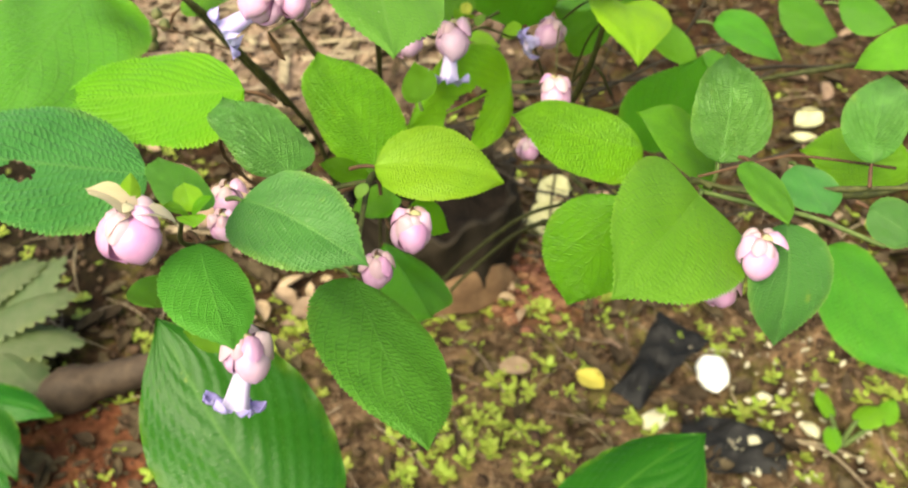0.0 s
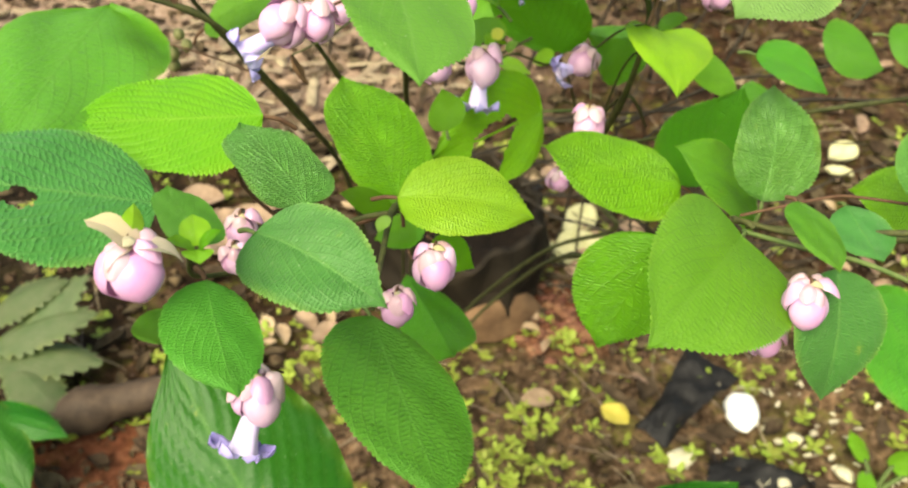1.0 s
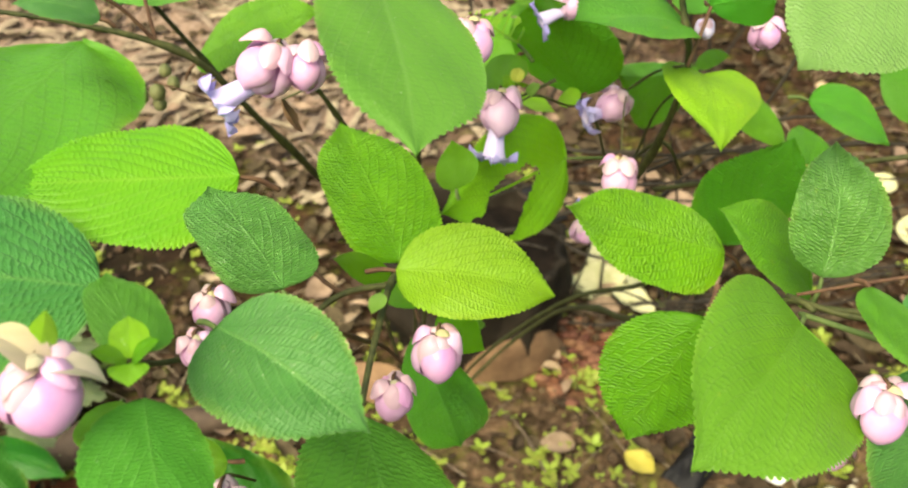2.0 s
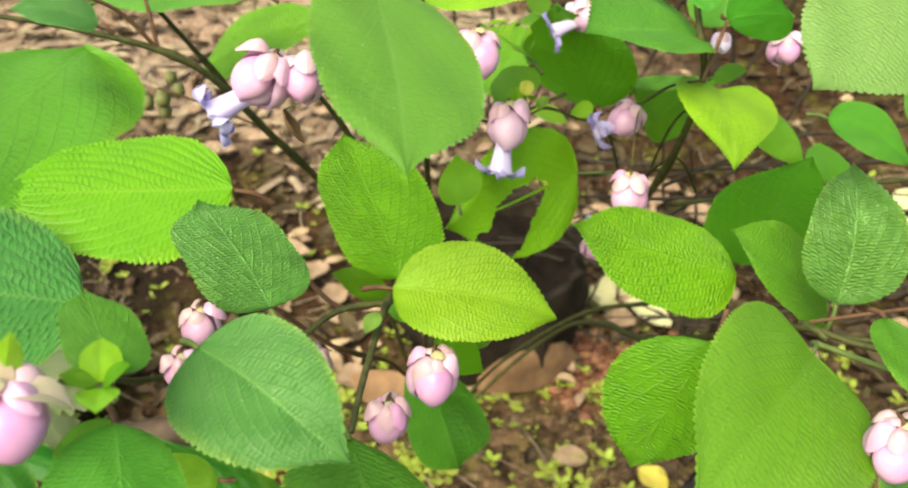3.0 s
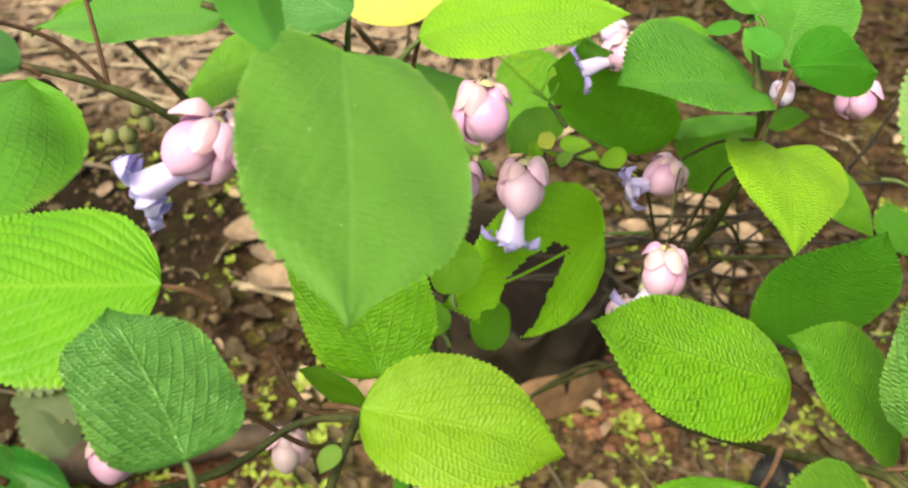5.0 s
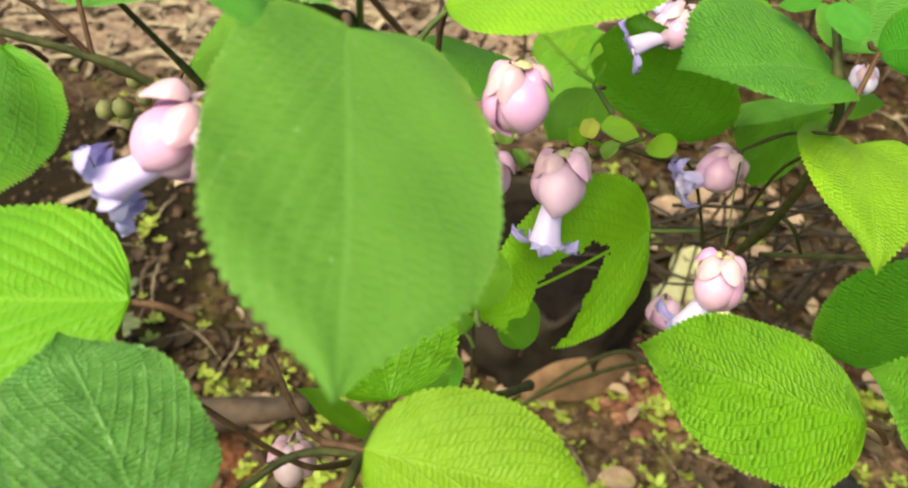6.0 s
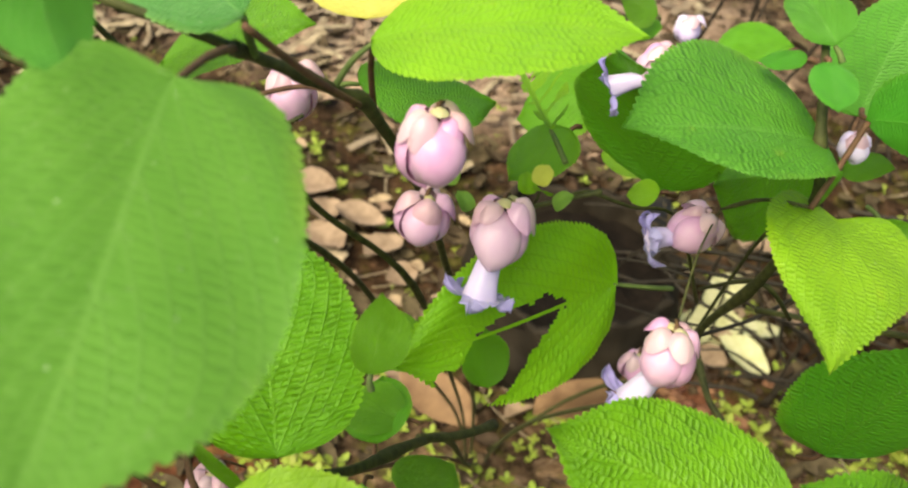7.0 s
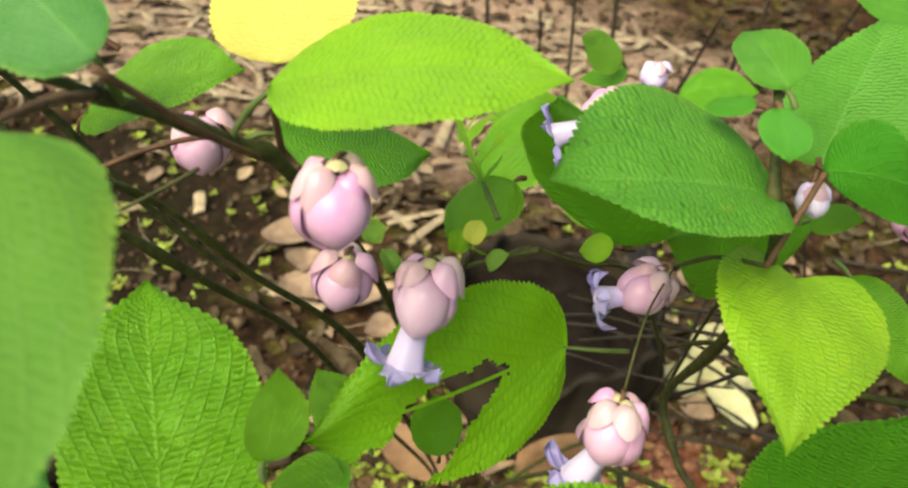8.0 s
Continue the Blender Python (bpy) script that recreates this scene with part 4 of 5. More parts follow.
branch([(0.130, 0.385, 0.853), (0.159, 0.367, 0.857), (0.227, 0.378, 0.847), (0.276, 0.391, 0.850), (0.35, 0.40, 0.83)], [0.0014, 0.0014, 0.0015, 0.0017, 0.002], knots=(0.5,))
branch([(0.132, 0.380, 0.858), (0.166, 0.375, 0.873), (0.186, 0.379, 0.872), (0.240, 0.385, 0.860)], [0.0008, 0.0008, 0.0008, 0.0009], RED_STEM)
branch([(0.133, 0.372, 0.854), (0.159, 0.350, 0.861), (0.177, 0.331, 0.869), (0.21, 0.32, 0.86)], [0.0013, 0.0013, 0.0012, 0.0012], GREEN_STEM)
branch([(0.112, 0.555, 0.868), (0.10, 0.60, 0.82), (0.088, 0.642, 0.704)], [0.0008, 0.0009, 0.0010])
branch([(0.066, 0.497, 0.856), (0.068, 0.520, 0.868), (0.075, 0.561, 0.859)], [0.0004, 0.0004, 0.0004], STEM)
branch([(-0.053, 0.431, 0.979), (-0.047, 0.455, 0.952), (-0.045, 0.478, 0.931)], [0.0010, 0.0011, 0.0011], RED_STEM)
branch([(-0.063, 0.475, 0.925), (-0.085, 0.465, 0.912), (-0.106, 0.456, 0.904)], [0.0007, 0.0006, 0.0005])
branch([(-0.140, 0.517, 0.857), (-0.175, 0.522, 0.868), (-0.201, 0.526, 0.874)], [0.0007, 0.0006, 0.0006], RED_STEM)
branch([(0.12, 0.66, 0.72), (0.2298, 0.5885, 0.7946), (0.2863, 0.575, 0.8147), (0.3265, 0.5625, 0.8312), (0.36, 0.55, 0.845)], [0.0018, 0.0017, 0.0016, 0.0015, 0.0013], knots=(0.4, 0.7))
branch([(0.137, 0.383, 0.849), (0.18, 0.372, 0.855), (0.2305, 0.3528, 0.871), (0.26, 0.34, 0.88)], [0.0014, 0.0013, 0.0012, 0.0011], knots=(0.5,))
for points, r in (
    ([(0.12, 0.70, 0.71), (0.213, 0.719, 0.749), (0.268, 0.707, 0.765), (0.324, 0.695, 0.791)], 0.0016),
    ([(0.225, 0.719, 0.715), (0.281, 0.710, 0.737), (0.335, 0.691, 0.749), (0.37, 0.69, 0.75)], 0.0018),
    ([(0.201, 0.692, 0.780), (0.215, 0.701, 0.806), (0.227, 0.713, 0.843)], 0.0012),
    ([(0.129, 0.733, 0.698), (0.178, 0.733, 0.714), (0.225, 0.719, 0.715)], 0.0014),
    ([(0.066, 0.698, 0.721), (0.112, 0.696, 0.728), (0.167, 0.689, 0.737), (0.213, 0.700, 0.738)], 0.0013),
    ([(0.267, 0.663, 0.819), (0.283, 0.663, 0.833), (0.294, 0.668, 0.855)], 0.0012),
    ([(0.090, 0.636, 0.712), (0.130, 0.690, 0.690), (0.190, 0.760, 0.690), (0.260, 0.780, 0.700)], 0.0013),
    ([(0.07, 0.74, 0.67), (0.13, 0.755, 0.66), (0.21, 0.750, 0.675), (0.28, 0.76, 0.67)], 0.0015),
    ([(0.03, 0.76, 0.62), (0.10, 0.775, 0.63), (0.17, 0.77, 0.615), (0.24, 0.79, 0.63)], 0.0013),
    ([(-0.02, 0.72, 0.66), (0.04, 0.73, 0.675), (0.09, 0.72, 0.68)], 0.0010),
    ([(-0.05, 0.80, 0.56), (0.02, 0.79, 0.575), (0.09, 0.80, 0.56), (0.15, 0.79, 0.58)], 0.0012),
):
    branch(points, [r * (1 - 0.12 * k) for k in range(len(points))], DARK_TWIG, knots=(0.35, 0.7))
# end of branches

# ---- ground ----
def spaced(lo, hi, step, reach):
    near = list(np.arange(lo, hi + 1e-6, step))
    out = [reach * (k / 10) ** 2.2 for k in range(1, 11)]
    return [lo - o for o in out[::-1]] + near + [hi + o for o in out]


def ground_height(x, y):
    p = Vector((x, y, 0))
    h = 0.022 * noise.noise(p * 2.3) + 0.012 * noise.noise(p * 9.0) + 0.009 * noise.noise(p * 31.0) + 0.006 * noise.noise(p * 80.0)
    h += (0.085 + 0.03 * noise.noise(p * 14.0)) * math.exp(-((x - 0.66) ** 2 + (y - 1.0) ** 2) / 0.018)
    return h


xs, ys = spaced(-1.9, 1.6, 0.014, 60.0), spaced(0.45, 3.4, 0.014, 60.0)
verts = [(x, y, ground_height(x, y)) for y in ys for x in xs]
nx = len(xs)
faces = [(b * nx + a, b * nx + a + 1, (b + 1) * nx + a + 1, (b + 1) * nx + a) for b in range(len(ys) - 1) for a in range(nx - 1)]
me = bpy.data.meshes.new("ground")
me.from_pydata(verts, [], faces)
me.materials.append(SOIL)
me.polygons.foreach_set("use_smooth", [True] * len(me.polygons))
tagged(new("ground", me), "bare reddish brown soil with moss and crumbs", "ground", kind="structure")

# ---- black grow bag ----
bag = tagged(new("grow_bag"), "dusty black plastic grow bag filled with dark soil", "plant pot")
bag.location = (-0.045, 1.28, 0.0)


def bag_wall(i, j):
    a = 2 * math.pi * j
    rim = 0.19 + 0.035 * noise.noise(Vector((2.2 * math.cos(a), 2.2 * math.sin(a), 5.0))) + 0.015 * noise.noise(Vector((7 * math.cos(a), 7 * math.sin(a), 2.0)))
    z = -0.02 + (rim + 0.02) * min(1, i / 0.88) if i < 0.88 else rim - 0.07 * (i - 0.88) / 0.12
    r = (0.168 if i < 0.88 else 0.157) - 0.012 * max(0, 0.1 - z) * 10 + 0.003 * math.sin(40 * z + 3 * math.cos(a)) + 0.004 * math.sin(17 * a)
    p = Vector((math.cos(a), math.sin(a), z * 4))
    r += 0.022 * noise.noise(p * 2.2) + 0.009 * noise.noise(p * 6.0)
    return Vector((r * math.cos(a), r * math.sin(a), z))


part("wall", sheet(44, 96, bag_wall, closed=True), BAGSKIN, bag, "black plastic wall dusted with brown soil")


def soil_disc(i, j):
    a = 2 * math.pi * j
    r = 0.158 * i + 0.001
    p = Vector((r * math.cos(a), r * math.sin(a), 0))
    return p + Vector((0, 0, 0.145 + 0.02 * noise.noise(p * 14)))


part("potting_soil", sheet(20, 64, soil_disc, closed=True), POTSOIL, bag, "dark crumbly potting soil")


# ---- large glossy leaves of low plants ----
def broad_plant(name, label, foot, blades, ragged=0.0):
    """A low plant of a few broad glossy leaves on stalks from one foot."""
    plant = tagged(new(name), label, "plant")
    plant.location = foot
    for k, (m, length, wide, fold, arch, tone) in enumerate(blades):
        blade = part("leaf", leaf_mesh(length, wide, fold, arch, 0.05, 10, 40 + k, cup=0.25, notch=ragged, folds=0.022), LEAF[tone], plant)
        blade.matrix_local = Matrix.Translation(-plant.location) @ m
        stalk = part("stalk", tube([foot, Vector(foot).lerp(m.translation, 0.6) + Vector((0, 0, min(0.05, 0.12 * m.translation.z))), m.translation, m @ Vector((0, 0.1 * length, 0))], [0.005, 0.004, 0.003, 0.001], 7), GREEN_STEM, plant)
        stalk.matrix_local = Matrix.Translation(-plant.location)
    return plant


broad_plant("canna", "low plant with a broad glossy green leaf", (-0.05, 0.42, 0.02), [
    (pose(-0.100, 0.290, 0.630, 36, -12, 33), 0.175, (0.30, 0.37), (12, 8), 0.05, "broad"),
])
broad_plant("canna", "low plant with a glossy green leaf facing upwards", (0.16, 0.30, 0.02), [
    (pose(0.070, 0.345, 0.520, 14, -6, -58), 0.165, (0.26, 0.40), (10, 12), 0.08, "broad"),
])
broad_plant("ground_plant", "withering low plant with pale green drooping leaves", (-0.76, 0.93, 0.0), [
    (pose(-0.78, 0.99, 0.10, 12, 5, -75), 0.17, (0.25, 0.26), (20, 15), 0.10, "dull"),
    (pose(-0.78, 0.98, 0.08, 2, -8, -95), 0.18, (0.24, 0.26), (15, 20), 0.08, "dull"),
    (pose(-0.75, 0.96, 0.08, -6, 5, -128), 0.15, (0.27, 0.26), (18, 18), 0.10, "dull"),
    (pose(-0.75, 1.00, 0.10, 25, 8, -45), 0.15, (0.26, 0.28), (18, 18), 0.12, "dull"),
    (pose(-0.80, 1.03, 0.12, 20, 8, -70), 0.14, (0.28, 0.26), (18, 18), 0.12, "dull"),
], 0.30)
broad_plant("ground_plant", "low plant with dark green pointed leaves", (-0.78, 0.72, 0.0), [
    (pose(-0.72, 0.83, 0.14, -14, 6, -140), 0.18, (0.20, 0.20), (15, 15), 0.10, "broad"),
    (pose(-0.74, 0.82, 0.13, -5, 6, -100), 0.16, (0.22, 0.20), (15, 15), 0.10, "broad"),
    (pose(-0.74, 0.76, 0.10, -5, 6, -120), 0.15, (0.22, 0.20), (15, 15), 0.10, "broad"),
])
broad_plant("seedling", "small seedling with a few fresh green oval leaves", (0.60, 0.82, 0.0), [
    (pose(0.585, 0.845, 0.05, 20, 5, 20), 0.050, (0.28, 0.30), (10, 10), 0.06, "fresh"),
    (pose(0.58, 0.825, 0.05, -10, 5, 165), 0.045, (0.30, 0.30), (10, 10), 0.06, "fresh"),
    (pose(0.62, 0.835, 0.05, 5, 5, -70), 0.060, (0.32, 0.34), (10, 10), 0.06, "fresh"),
    (pose(0.66, 0.835, 0.05, 10, 5, -40), 0.050, (0.32, 0.34), (10, 10), 0.06, "fresh"),
])


# ---- single things on the ground ----
def on_ground(x, y, up=0.0):
    return Vector((x, y, ground_height(x, y) + up))


stone = tagged(part("pebble", lump((0.027, 0.036, 0.018), seed=3, rough=0.3, level=3), WHITE), "smooth bright white pebble lying on the soil", "stone")
stone.location = on_ground(0.429, 0.95, 0.012)
for x, y, sx, sy, turn in ((0.323, 0.872, 0.026, 0.018, 0.4), (0.470, 0.83, 0.020, 0.012, 1.2), (0.56, 0.84, 0.018, 0.012, 2.0), (0.50, 0.90, 0.012, 0.010, 0.0)):
    ob = tagged(part("pebble", lump((sx, sy, 0.009), seed=x * 9, rough=0.45), CREAM), "pale cream stone chip lying on the soil", "stone", "stone chips on the soil")
    ob.location, ob.rotation_euler = on_ground(x, y, 0.006), (0.2, 0.1, turn)


def dry_leaf_bm(long, wide, curl, seed, bm=None, m=Matrix.Identity(4)):
    """A curled dead leaf, its midrib along x."""

    def place(i, j):
        v = 2 * j - 1
        w = wide * math.sin(math.pi * (0.03 + 0.94 * i)) ** 0.8
        z = curl * (v * v) * w * 1.4 + 0.25 * curl * long * (2 * i - 1) ** 2 + 0.05 * long * noise.noise(Vector((i * 4, v * 2, seed)))
        return m @ Vector((long * (i - 0.5), v * w + 0.06 * long * math.sin(3 * i + seed), z))

    return sheet(7, 5, place, bm)


yellow_leaf = tagged(part("fallen_leaf", dry_leaf_bm(0.055, 0.024, 0.15, 2), YELLOW), "yellow fallen leaf lying on the soil", "leaf")
yellow_leaf.location, yellow_leaf.rotation_euler = on_ground(0.226, 0.945, 0.012), (0.1, 0.1, 2.4)
for x, y, z, long, wide, turn, tilt, label in (
    (-0.190, 1.060, 0.035, 0.15, 0.036, -0.55, 0.4, "large tan dry leaf lying folded on the litter"),
):
    ob = tagged(part("fallen_leaf", dry_leaf_bm(long, wide, 0.25, x * 7, bmesh.new()), CLAY), label, "leaf", "large dry leaves by the bag")
    ob.location, ob.rotation_euler = on_ground(x, y, z), (tilt, 0.05, turn)


def sheath(i, j):
    """A curved strip that hugs the foot of the bag."""
    a = radians(-92 + 66 * i)
    tall = 0.085 * math.sin(math.pi * min(1, 0.06 + 0.94 * i)) ** 0.7
    z = 0.012 + tall * j + 0.006 * math.sin(9 * i)
    r = 0.186 + 0.004 * math.sin(math.pi * j) - 0.016 * j + 0.006 * noise.noise(Vector((i * 5, j * 2, 1)))
    return Vector((-0.045 + r * math.cos(a), 1.28 + r * math.sin(a), z))


tagged(part("leaf_sheath", sheet(26, 9, sheath), CLAY), "tan dry leaf sheath curled round the foot of the bag", "dry leaf")


def plastic_sheet(at, long, wide, turn, seed, label):
    def place(i, j):
        x, y = (i - 0.5) * long, (j - 0.5) * wide * (1 - 0.35 * math.sin(3 * i + seed))
        p = Vector((x * 11, y * 11, seed))
        rim = min(1, 6 * min(i, 1 - i, j, 1 - j))
        q = Matrix.Rotation(turn, 3, "Z") @ Vector((x, y, 0))
        h = ground_height(at[0] + q.x, at[1] + q.y)
        return Vector((q.x, q.y, h + 0.010 + 0.034 * rim * abs(noise.noise(p)) + 0.018 * noise.noise(p * 2.6) * rim))

    ob = tagged(part("plastic_scrap", sheet(22, 18, place), PLASTIC), label, "plastic bag", "black plastic scraps")
    ob.location = (at[0], at[1], 0)
    return ob


plastic_sheet((0.345, 0.99), 0.21, 0.085, 0.9, 1.0, "crumpled black plastic scrap half buried in soil")
plastic_sheet((0.435, 0.82), 0.16, 0.075, -0.3, 4.0, "crumpled black plastic scrap among seedlings")
plastic_sheet((0.02, 1.60), 0.20, 0.13, 0.4, 7.0, "crumpled black plastic scrap behind the bag")

log = tagged(part("log", tube([(-0.72, 0.86, 0.04), (-0.60, 0.905, 0.05), (-0.49, 0.945, 0.05), (-0.36, 1.0, 0.04)], [0.024, 0.029, 0.027, 0.014], 18, knots=(0.3,)), LOG), "short brown weathered log lying on the soil", "log")

dead = part("dead_leaf", dry_leaf_bm(0.024, 0.0055, 0.5, 5), CLAY, shrub, "brown withered leaf hanging from a twig")
dead.matrix_local = shrub_turn @ pose(-0.106, 0.457, 0.893, 20, 70, 30)
PODGREEN = mottled("pod_green", (0.10, 0.11, 0.04), (0.19, 0.18, 0.08), 90.0, 0.6)
for k, (x, z, r) in enumerate(((-0.201, 0.866, 0.0055), (-0.212, 0.862, 0.0050), (-0.192, 0.870, 0.0046), (-0.204, 0.855, 0.0050), (-0.197, 0.876, 0.0042))):
    seed_pod = part("seed_pod", lump((0.85 * r, 0.85 * r, r), rough=0.15, seed=4 + k), PODGREEN, shrub, "small round pale green seed pod")
    seed_pod.matrix_local = shrub_turn @ pose(x, 0.528 + 0.002 * k, z)

# pale blossoms and chips lying about
for x, y, s in ((0.19, 1.37, 0.042), (0.245, 1.305, 0.034), (0.205, 1.455, 0.034), (0.27, 1.37, 0.028), (0.16, 1.345, 0.030), (0.83, 1.74, 0.03), (0.845, 1.58, 0.03), (0.80, 1.66, 0.026)):
    ob = tagged(part("fallen_leaf", dry_leaf_bm(s * 2.6, s, 0.35, x * 31), MOSSY), "pale lime withered leaf lying on the litter", "leaf", "pale withered leaves")
    ob.location, ob.rotation_euler = on_ground(x, y, 0.018), (0.3 * math.sin(x * 90), 0.2, x * 50)


for x, y, s, turn in ((-0.585, 1.465, 0.040, 0.3), (-0.50, 1.345, 0.044, 2.6), (-0.395, 1.36, 0.036, 1.2), (-0.46, 1.41, 0.040, 0.1), (-0.53, 1.42, 0.034, 1.9), (-0.34, 1.31, 0.026, 0.8), (0.26, 1.60, 0.036, 2.2), (0.34, 1.50, 0.030, 0.4), (0.22, 1.66, 0.034, 1.1), (0.30, 1.72, 0.038, 2.7), (0.38, 1.62, 0.030, 0.2), (0.16, 1.60, 0.030, 1.7), (0.31, 1.42, 0.024, 2.4), (0.50, 1.22, 0.030, 1.5), (-0.43, 0.975, 0.034, 2.0), (-0.72, 1.78, 0.040, 0.7), (-0.62, 1.84, 0.034, 2.9), (-0.26, 1.10, 0.026, 0.5)):
    ob = tagged(part("fallen_leaf", dry_leaf_bm(s * 2.5, s, 0.30, x * 23), PEACH), "pale peach dry leaf lying curled on the litter", "leaf", "pale peach dry leaves")
    ob.location, ob.rotation_euler = on_ground(x, y, 0.022), (0.25 * math.sin(x * 70), 0.15, turn)


# ---- what covers the ground, uncounted ----
def scatter(count, area, keep, seed):
    rng = random.Random(seed)
    spots = []
    while len(spots) < count:
        x, y = rng.uniform(area[0], area[1]), rng.uniform(area[2], area[3])
        if rng.random() < keep(x, y):
            spots.append((x, y, rng))
    return spots


def stuff(name, bm, material, label, category, smooth=True):
    return tagged(part(name, bm, material, None, label, smooth), category=category, kind="stuff")


def fast_sheets(pieces):
    """Joins many small grids (lists of rows of points) into one bmesh."""
    verts, faces = [], []
    for rows in pieces:
        base, n = len(verts), len(rows[0])
        for row in rows:
            verts.extend(row)
        for i in range(len(rows) - 1):
            for j in range(n - 1):
                k = base + i * n + j
                faces.append((k, k + n, k + n + 1, k + 1))
    me = bpy.data.meshes.new("pieces")
    me.from_pydata(verts, [], faces)
    bm = bmesh.new()
    bm.from_mesh(me)
    bpy.data.meshes.remove(me)
    return bm


def litter_amount(x, y):
    """Dry leaves lie thick behind and to the left of the bag, thin in front."""
    patch = 0.5 + 0.5 * noise.noise(Vector((x * 1.6, y * 1.6, 4.2)))
    back = min(1.0, max(0.24, (y - 1.05) * 1.4)) * (1.0 if y < 1.75 else 0.25)
    side = 0.35 if x < -0.25 and y < 1.3 else 0.0
    # distance from the soil's painted shade patch, kept nearly free of litter
    from_shade = math.hypot(0.9 * (x + 1.0), y - 1.40)
    far = max(abs(x + 0.2) / 1.7, abs(y - 1.9) / 1.4)
    edge = max(0.0, min(1.0, 3.0 * (1.15 - far + 0.4 * noise.noise(Vector((x, y, 8.0))))))
    return edge * min(1.0, patch * (back + side)) * (0.12 if from_shade < 0.46 else 1.0)


pieces = []
for x, y, rng in scatter(4200, (-2.4, 1.9, 0.6, 3.6), litter_amount, 11):
    long = 0.012 + 0.06 * rng.random() ** 2
    wide, curl, seed = long * rng.uniform(0.16, 0.30), rng.uniform(0.1, 0.7), rng.uniform(0, 90)
    m = Matrix.Translation(on_ground(x, y, 0.008 + 0.15 * wide)) @ Euler((rng.uniform(-0.5, 0.5), rng.uniform(-0.3, 0.3), rng.uniform(0, 6.3))).to_matrix().to_4x4()
    rows = []
    for i in (0, 0.2, 0.4, 0.6, 0.8, 1):
        w = wide * math.sin(math.pi * (0.04 + 0.92 * i)) ** 0.8
        rows.append([m @ Vector((long * (i - 0.5), v * w, curl * v * v * w * 1.4 + 0.2 * curl * long * (2 * i - 1) ** 2 + 0.04 * long * math.sin(5 * i + seed + 2 * v))) for v in (-1, -0.5, 0, 0.5, 1)])
    pieces.append(rows)
stuff("leaf_litter", fast_sheets(pieces), LITTER, "brown curled dry leaves strewn over the soil", "leaf litter")


pieces = []
for x, y, rng in scatter(230, (-2.0, 1.3, 0.95, 2.6), lambda x, y: litter_amount(x, y) * max(0.05, 0.35 + noise.noise(Vector((x * 2.7, y * 2.7, 5.0)))), 31):
    long = rng.uniform(0.018, 0.065)
    wide, curl, seed = long * rng.uniform(0.2, 0.36), rng.uniform(0.1, 0.7), rng.uniform(0, 90)
    m = Matrix.Translation(on_ground(x, y, 0.014 + 0.15 * wide)) @ Euler((rng.uniform(-0.5, 0.5), rng.uniform(-0.3, 0.3), rng.uniform(0, 6.3))).to_matrix().to_4x4()
    rows = []
    for i in (0, 0.2, 0.4, 0.6, 0.8, 1):
        w = wide * math.sin(math.pi * (0.04 + 0.92 * i)) ** 0.8
        rows.append([m @ Vector((long * (i - 0.5), v * w, curl * v * v * w * 1.4 + 0.04 * long * math.sin(5 * i + seed + 2 * v))) for v in (-1, -0.5, 0, 0.5, 1)])
    pieces.append(rows)
stuff("pale_litter", fast_sheets(pieces), PEACH, "pale beige and peach dry leaf pieces over the litter", "leaf litter")


def chip_amount(x, y):
    if math.hypot((x + 1.00) / 0.56, (y - 1.40) / 0.50) < 1.05:
        return 0.03
    return min(1.0, max(0.10, (1.3 * y - 0.6 * x - 2.3) * 1.0)) * max(0.0, 0.5 + noise.noise(Vector((x * 3, y * 3, 7.7))))


pieces = []
for x, y, rng in scatter(420, (-1.7, 0.1, 1.15, 2.7), chip_amount, 17):
    long, wide, a = rng.uniform(0.04, 0.16), rng.uniform(0.003, 0.014), rng.uniform(0, 6.3)
    m = Matrix.Translation(on_ground(x, y, 0.016)) @ Euler((rng.uniform(-0.3, 0.3), rng.uniform(-0.15, 0.15), a)).to_matrix().to_4x4()
    pieces.append([[m @ Vector((long * (i - 0.5), wide * v + 0.05 * long * math.sin(3 * i + a), 0.004 - 0.004 * v * v)) for v in (-1, -0.3, 0.4, 1)] for i in (0, 0.25, 0.5, 0.75, 1)])
stuff("straw", fast_sheets(pieces), STRAW, "pale dry straws and bark strips lying on the soil", "straw")


def weed_amount(x, y):
    patch = 0.03 + max(0.0, 1.5 * noise.noise(Vector((x * 8, y * 8, 1.0))) * (0.4 + noise.noise(Vector((x * 37, y * 37, 2.0)))))
    if any(((x - a) / 0.09) ** 2 + ((y - b) / 0.06) ** 2 < 1 for a, b in ((0.345, 0.99), (0.42, 0.81), (0.43, 0.95))):
        return 0.0
    near = math.exp(-((x - 0.30) ** 2 / 0.20 + (y - 0.95) ** 2 / 0.06)) + 0.5 * math.exp(-((x + 0.35) ** 2 / 0.05 + (y - 1.0) ** 2 / 0.03)) + 0.12 * math.exp(-((x + 0.8) ** 2 + (y - 1.45) ** 2) / 0.12) + 0.10
    return min(1.0, patch * near * 1.6)


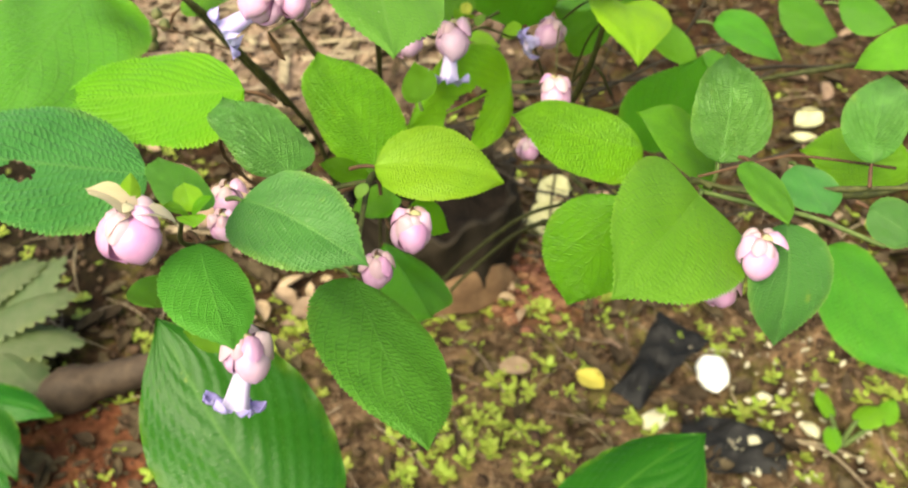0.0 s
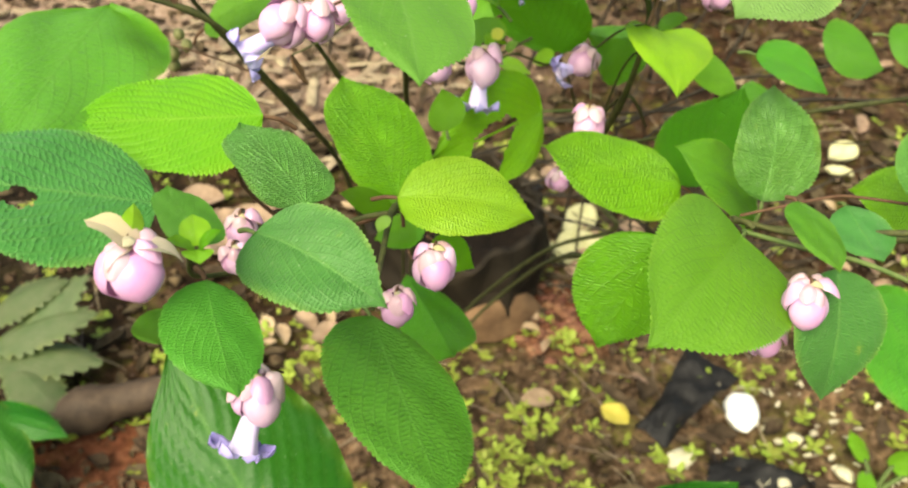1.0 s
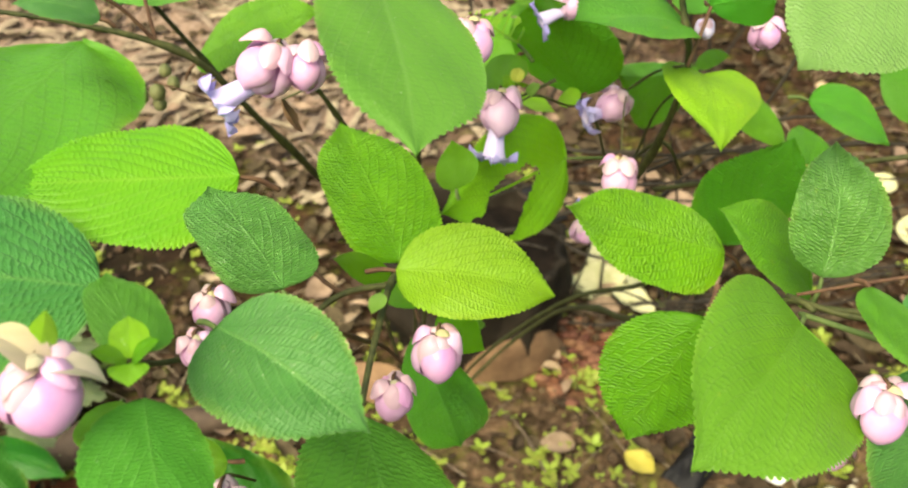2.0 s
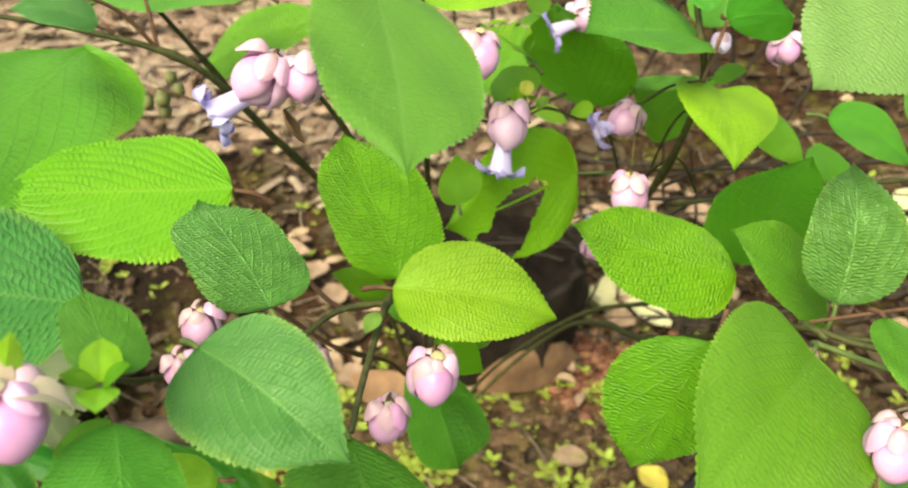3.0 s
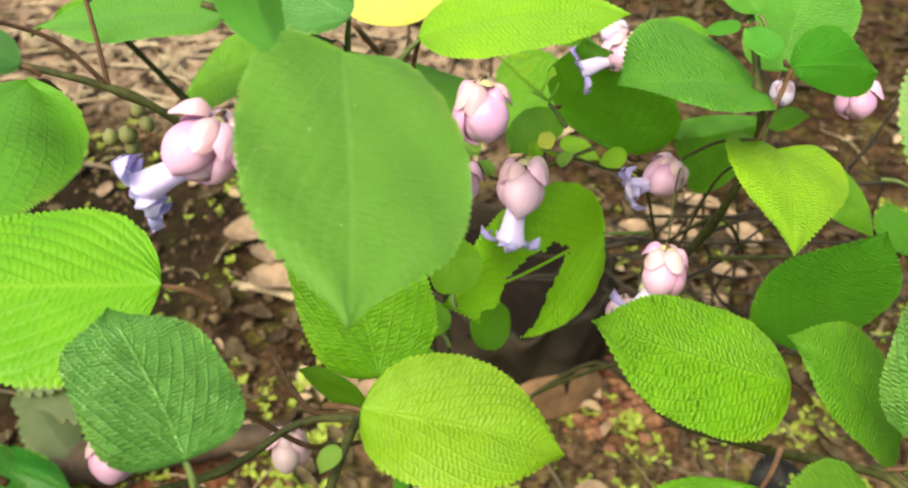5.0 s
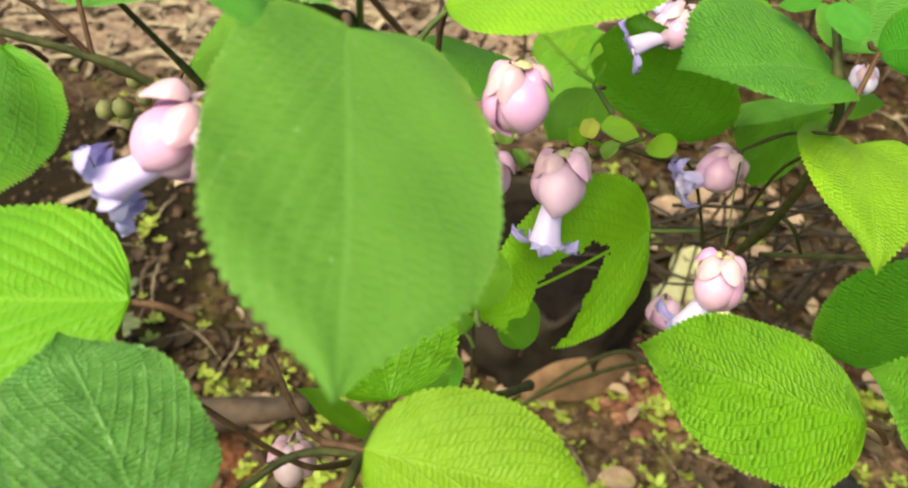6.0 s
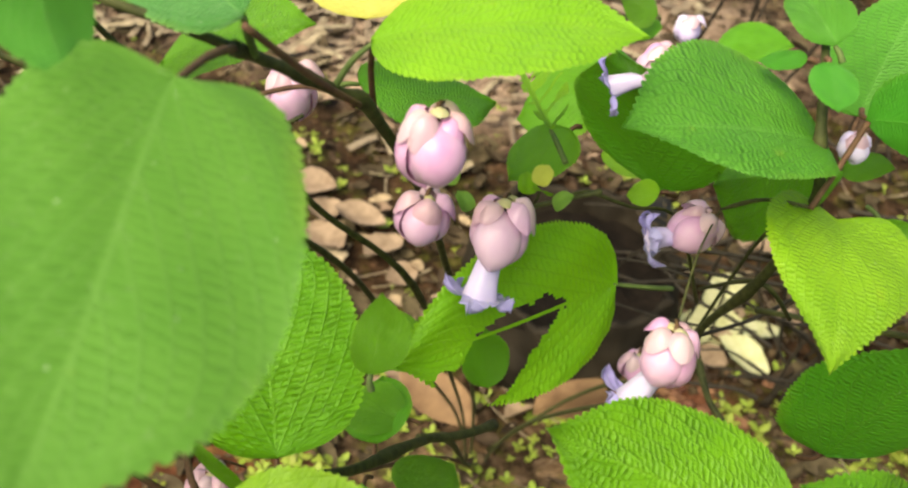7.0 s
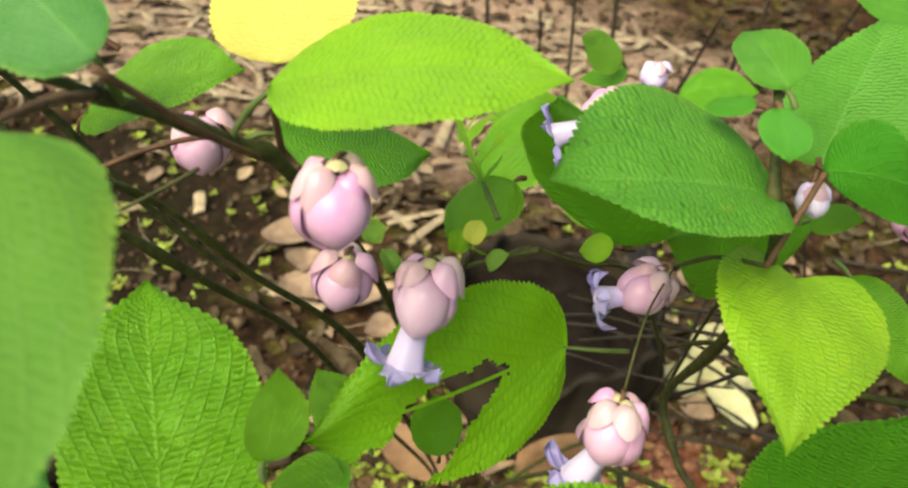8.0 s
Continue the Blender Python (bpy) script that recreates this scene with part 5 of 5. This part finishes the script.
pieces = []
for x, y, rng in scatter(1700, (-1.3, 1.0, 0.66, 1.9), weed_amount, 12):
    tall, n = rng.uniform(0.003, 0.018), rng.choice((2, 3, 4, 4, 5))
    size, start = 0.0016 + 0.0085 * rng.random() ** 1.8, rng.uniform(0, 6.3)
    foot = on_ground(x, y)
    for k in range(n):
        a, rise = start + 2 * math.pi * k / n, rng.uniform(0.1, 0.6)
        m = Matrix.Translation(foot + Vector((0, 0, tall * rng.uniform(0.6, 1.1)))) @ Euler((0, -rise, a)).to_matrix().to_4x4()
        rows = [[m @ Vector((size * (0.1 + 1.9 * i), v * size * 0.62 * math.sin(math.pi * (0.08 + 0.84 * i)) ** 0.6, -0.12 * size * v * v)) for v in (-1, 0, 1)] for i in (0, 0.3, 0.65, 1)]
        pieces.append(rows)
stuff("seedlings", fast_sheets(pieces), WEED, "tiny yellow-green seedlings sprouting from the soil", "weeds")

RUST = mottled("red_clods", (0.085, 0.036, 0.021), (0.22, 0.105, 0.066), 60.0, 0.95, 0.8, 0.12)
bm = bmesh.new()
for x, y, rng in scatter(130, (0.02, 0.30, 1.06, 1.34), lambda x, y: math.exp(-((x - 0.14) ** 2 + (y - 1.19) ** 2) / 0.008), 41):
    r = rng.uniform(0.005, 0.016)
    lump((r, r * rng.uniform(0.6, 1.0), r * 0.7), bm, on_ground(x, y, r * 0.3), 0.5, rng.uniform(0, 50), 1)
stuff("red_clods", bm, RUST, "crumbly brick red clods of earth beside the bag", "soil")

verts, faces = [], []
cube = [Vector((a, b, c)) for a in (-1, 1) for b in (-1, 1) for c in (-1, 1)]
quads = ((0, 1, 3, 2), (4, 6, 7, 5), (0, 4, 5, 1), (2, 3, 7, 6), (0, 2, 6, 4), (1, 5, 7, 3))
for x, y, rng in scatter(7000, (-1.7, 1.4, 0.6, 2.9), lambda x, y: 0.25 + 0.75 * max(0, noise.noise(Vector((x * 3, y * 3, 9)))) + (0.8 if abs(x - 0.2) < 0.12 and abs(y - 1.2) < 0.2 else 0) + (0.9 if abs(x - 0.62) < 0.09 and abs(y - 0.98) < 0.08 else 0), 13):
    r = rng.uniform(0.002, 0.009) * (1.7 if rng.random() < 0.1 else 1)
    m = Matrix.Translation(on_ground(x, y, r * 0.35)) @ Euler((rng.uniform(0, 6), rng.uniform(0, 6), rng.uniform(0, 6))).to_matrix().to_4x4()
    base = len(verts)
    verts.extend(m @ (c * r * rng.uniform(0.45, 0.85)) for c in cube)
    faces.extend(tuple(base + k for k in q) for q in quads)
me = bpy.data.meshes.new("soil_crumbs")
me.from_pydata(verts, [], faces)
me.materials.append(CLOD)
me.polygons.foreach_set("use_smooth", [True] * len(me.polygons))
tagged(new("soil_crumbs", me), "reddish brown soil crumbs and clods", "soil", kind="stuff")

bm = bmesh.new()
for x, y, rng in scatter(330, (-1.5, 1.2, 0.65, 2.4), lambda x, y: 0.9 if y < 1.5 else 0.5, 14):
    long, a = rng.uniform(0.02, 0.16), rng.uniform(0, 6.3)
    d = Vector((math.cos(a), math.sin(a), 0)) * long * 0.5
    bend = Vector((-d.y, d.x, 0)) * rng.uniform(-0.3, 0.3)
    p = [on_ground(x - d.x, y - d.y, 0.006), on_ground(x, y, 0.012) + bend, on_ground(x + d.x, y + d.y, 0.008)]
    r = rng.uniform(0.0006, 0.0019)
    tube(p, [r, r * 0.9, r * 0.6], 5, bm)
stuff("twigs", bm, STRAW, "thin dry straws and twigs lying on the soil", "twigs")

pieces = []
for x, y, rng in scatter(110, (0.25, 0.85, 0.74, 1.02), lambda x, y: 0.15 + math.exp(-((x - 0.50) ** 2 + (y - 0.84) ** 2) / 0.012), 33):
    size, a = rng.uniform(0.003, 0.009), rng.uniform(0, 6.3)
    m = Matrix.Translation(on_ground(x, y, 0.010)) @ Euler((rng.uniform(-0.5, 0.5), rng.uniform(-0.5, 0.5), a)).to_matrix().to_4x4()
    pieces.append([[m @ Vector((size * (2 * i - 1), v * size * 0.6 * math.sin(math.pi * (0.1 + 0.8 * i)), 0.2 * size * v * v)) for v in (-1, 0, 1)] for i in (0, 0.35, 0.7, 1)])
stuff("petal_flakes", fast_sheets(pieces), CREAM, "pale cream fallen petals scattered on the soil", "petals")

# ---- bare stems in the background ----
def thicket(name, label, foot, stems, material):
    """A bare bush of thin crossing stems."""
    bush = tagged(new(name), label, "shrub")
    bush.location = foot
    for points, r in stems:
        ob = part("stem", tube(points, [r, r * 0.85, r * 0.7][: len(points)] + [r * 0.5] * max(0, len(points) - 3), 6, knots=(0.5,)), material, bush)
        ob.matrix_local = Matrix.Translation(-bush.location)
    return bush


rng = random.Random(21)
stems = []
for k in range(22):
    p0 = Vector((0.26 + rng.uniform(-0.24, 0.34), 1.22 + rng.uniform(-0.16, 0.22), rng.uniform(0.10, 0.42)))
    a, long = rng.uniform(-0.5, 0.5) + (math.pi if k % 2 else 0), rng.uniform(0.10, 0.26)
    points = [p0]
    for step in range(4):
        a += rng.uniform(-0.45, 0.45)
        points.append(points[-1] + Vector((math.cos(a), 0.6 * math.sin(a), rng.uniform(-0.35, 0.45))) * long / 4)
    stems.append((points, rng.uniform(0.0018, 0.0042)))
for k in range(14):
    p0 = Vector((0.20 + rng.uniform(-0.2, 0.25), 1.30 + rng.uniform(-0.1, 0.12), 0.0))
    p2 = p0 + Vector((rng.uniform(-0.16, 0.16), rng.uniform(-0.2, 0.1), rng.uniform(0.3, 0.5)))
    stems.append(([p0, p0.lerp(p2, 0.35) + Vector((rng.uniform(-0.04, 0.04), 0.03, 0)), p0.lerp(p2, 0.7) + Vector((rng.uniform(-0.04, 0.04), 0.01, 0)), p2], rng.uniform(0.0022, 0.0038)))
for k in range(16):
    p0 = Vector((0.42 + rng.uniform(-0.22, 0.4), 1.12 + rng.uniform(-0.08, 0.30), rng.uniform(0.05, 0.30)))
    a, long = rng.uniform(-0.6, 0.6) + (math.pi if k % 2 else 0), rng.uniform(0.16, 0.34)
    points = [p0]
    for step in range(4):
        a += rng.uniform(-0.4, 0.4)
        points.append(points[-1] + Vector((math.cos(a), 0.6 * math.sin(a), rng.uniform(-0.25, 0.35))) * long / 4)
    stems.append((points, rng.uniform(0.0018, 0.0040)))
thicket("bare_bush", "bare tangle of thin dark brown stems beside the bag", (0.25, 1.30, 0.0), stems, DARK_TWIG)
rng = random.Random(22)
stems = []
for k in range(12):
    p0 = Vector((0.05 + rng.uniform(-0.5, 0.5), 1.95 + rng.uniform(-0.1, 0.25), 0.02))
    p2 = p0 + Vector((rng.uniform(-0.2, 0.2), rng.uniform(-0.2, 0.1), rng.uniform(0.3, 0.6)))
    stems.append(([p0, p0.lerp(p2, 0.5) + Vector((0.02, 0.02, 0)), p2], rng.uniform(0.003, 0.006)))
thicket("bare_bush", "bare upright brown stems standing in red soil", (0.05, 1.95, 0.0), stems, DARK_TWIG)
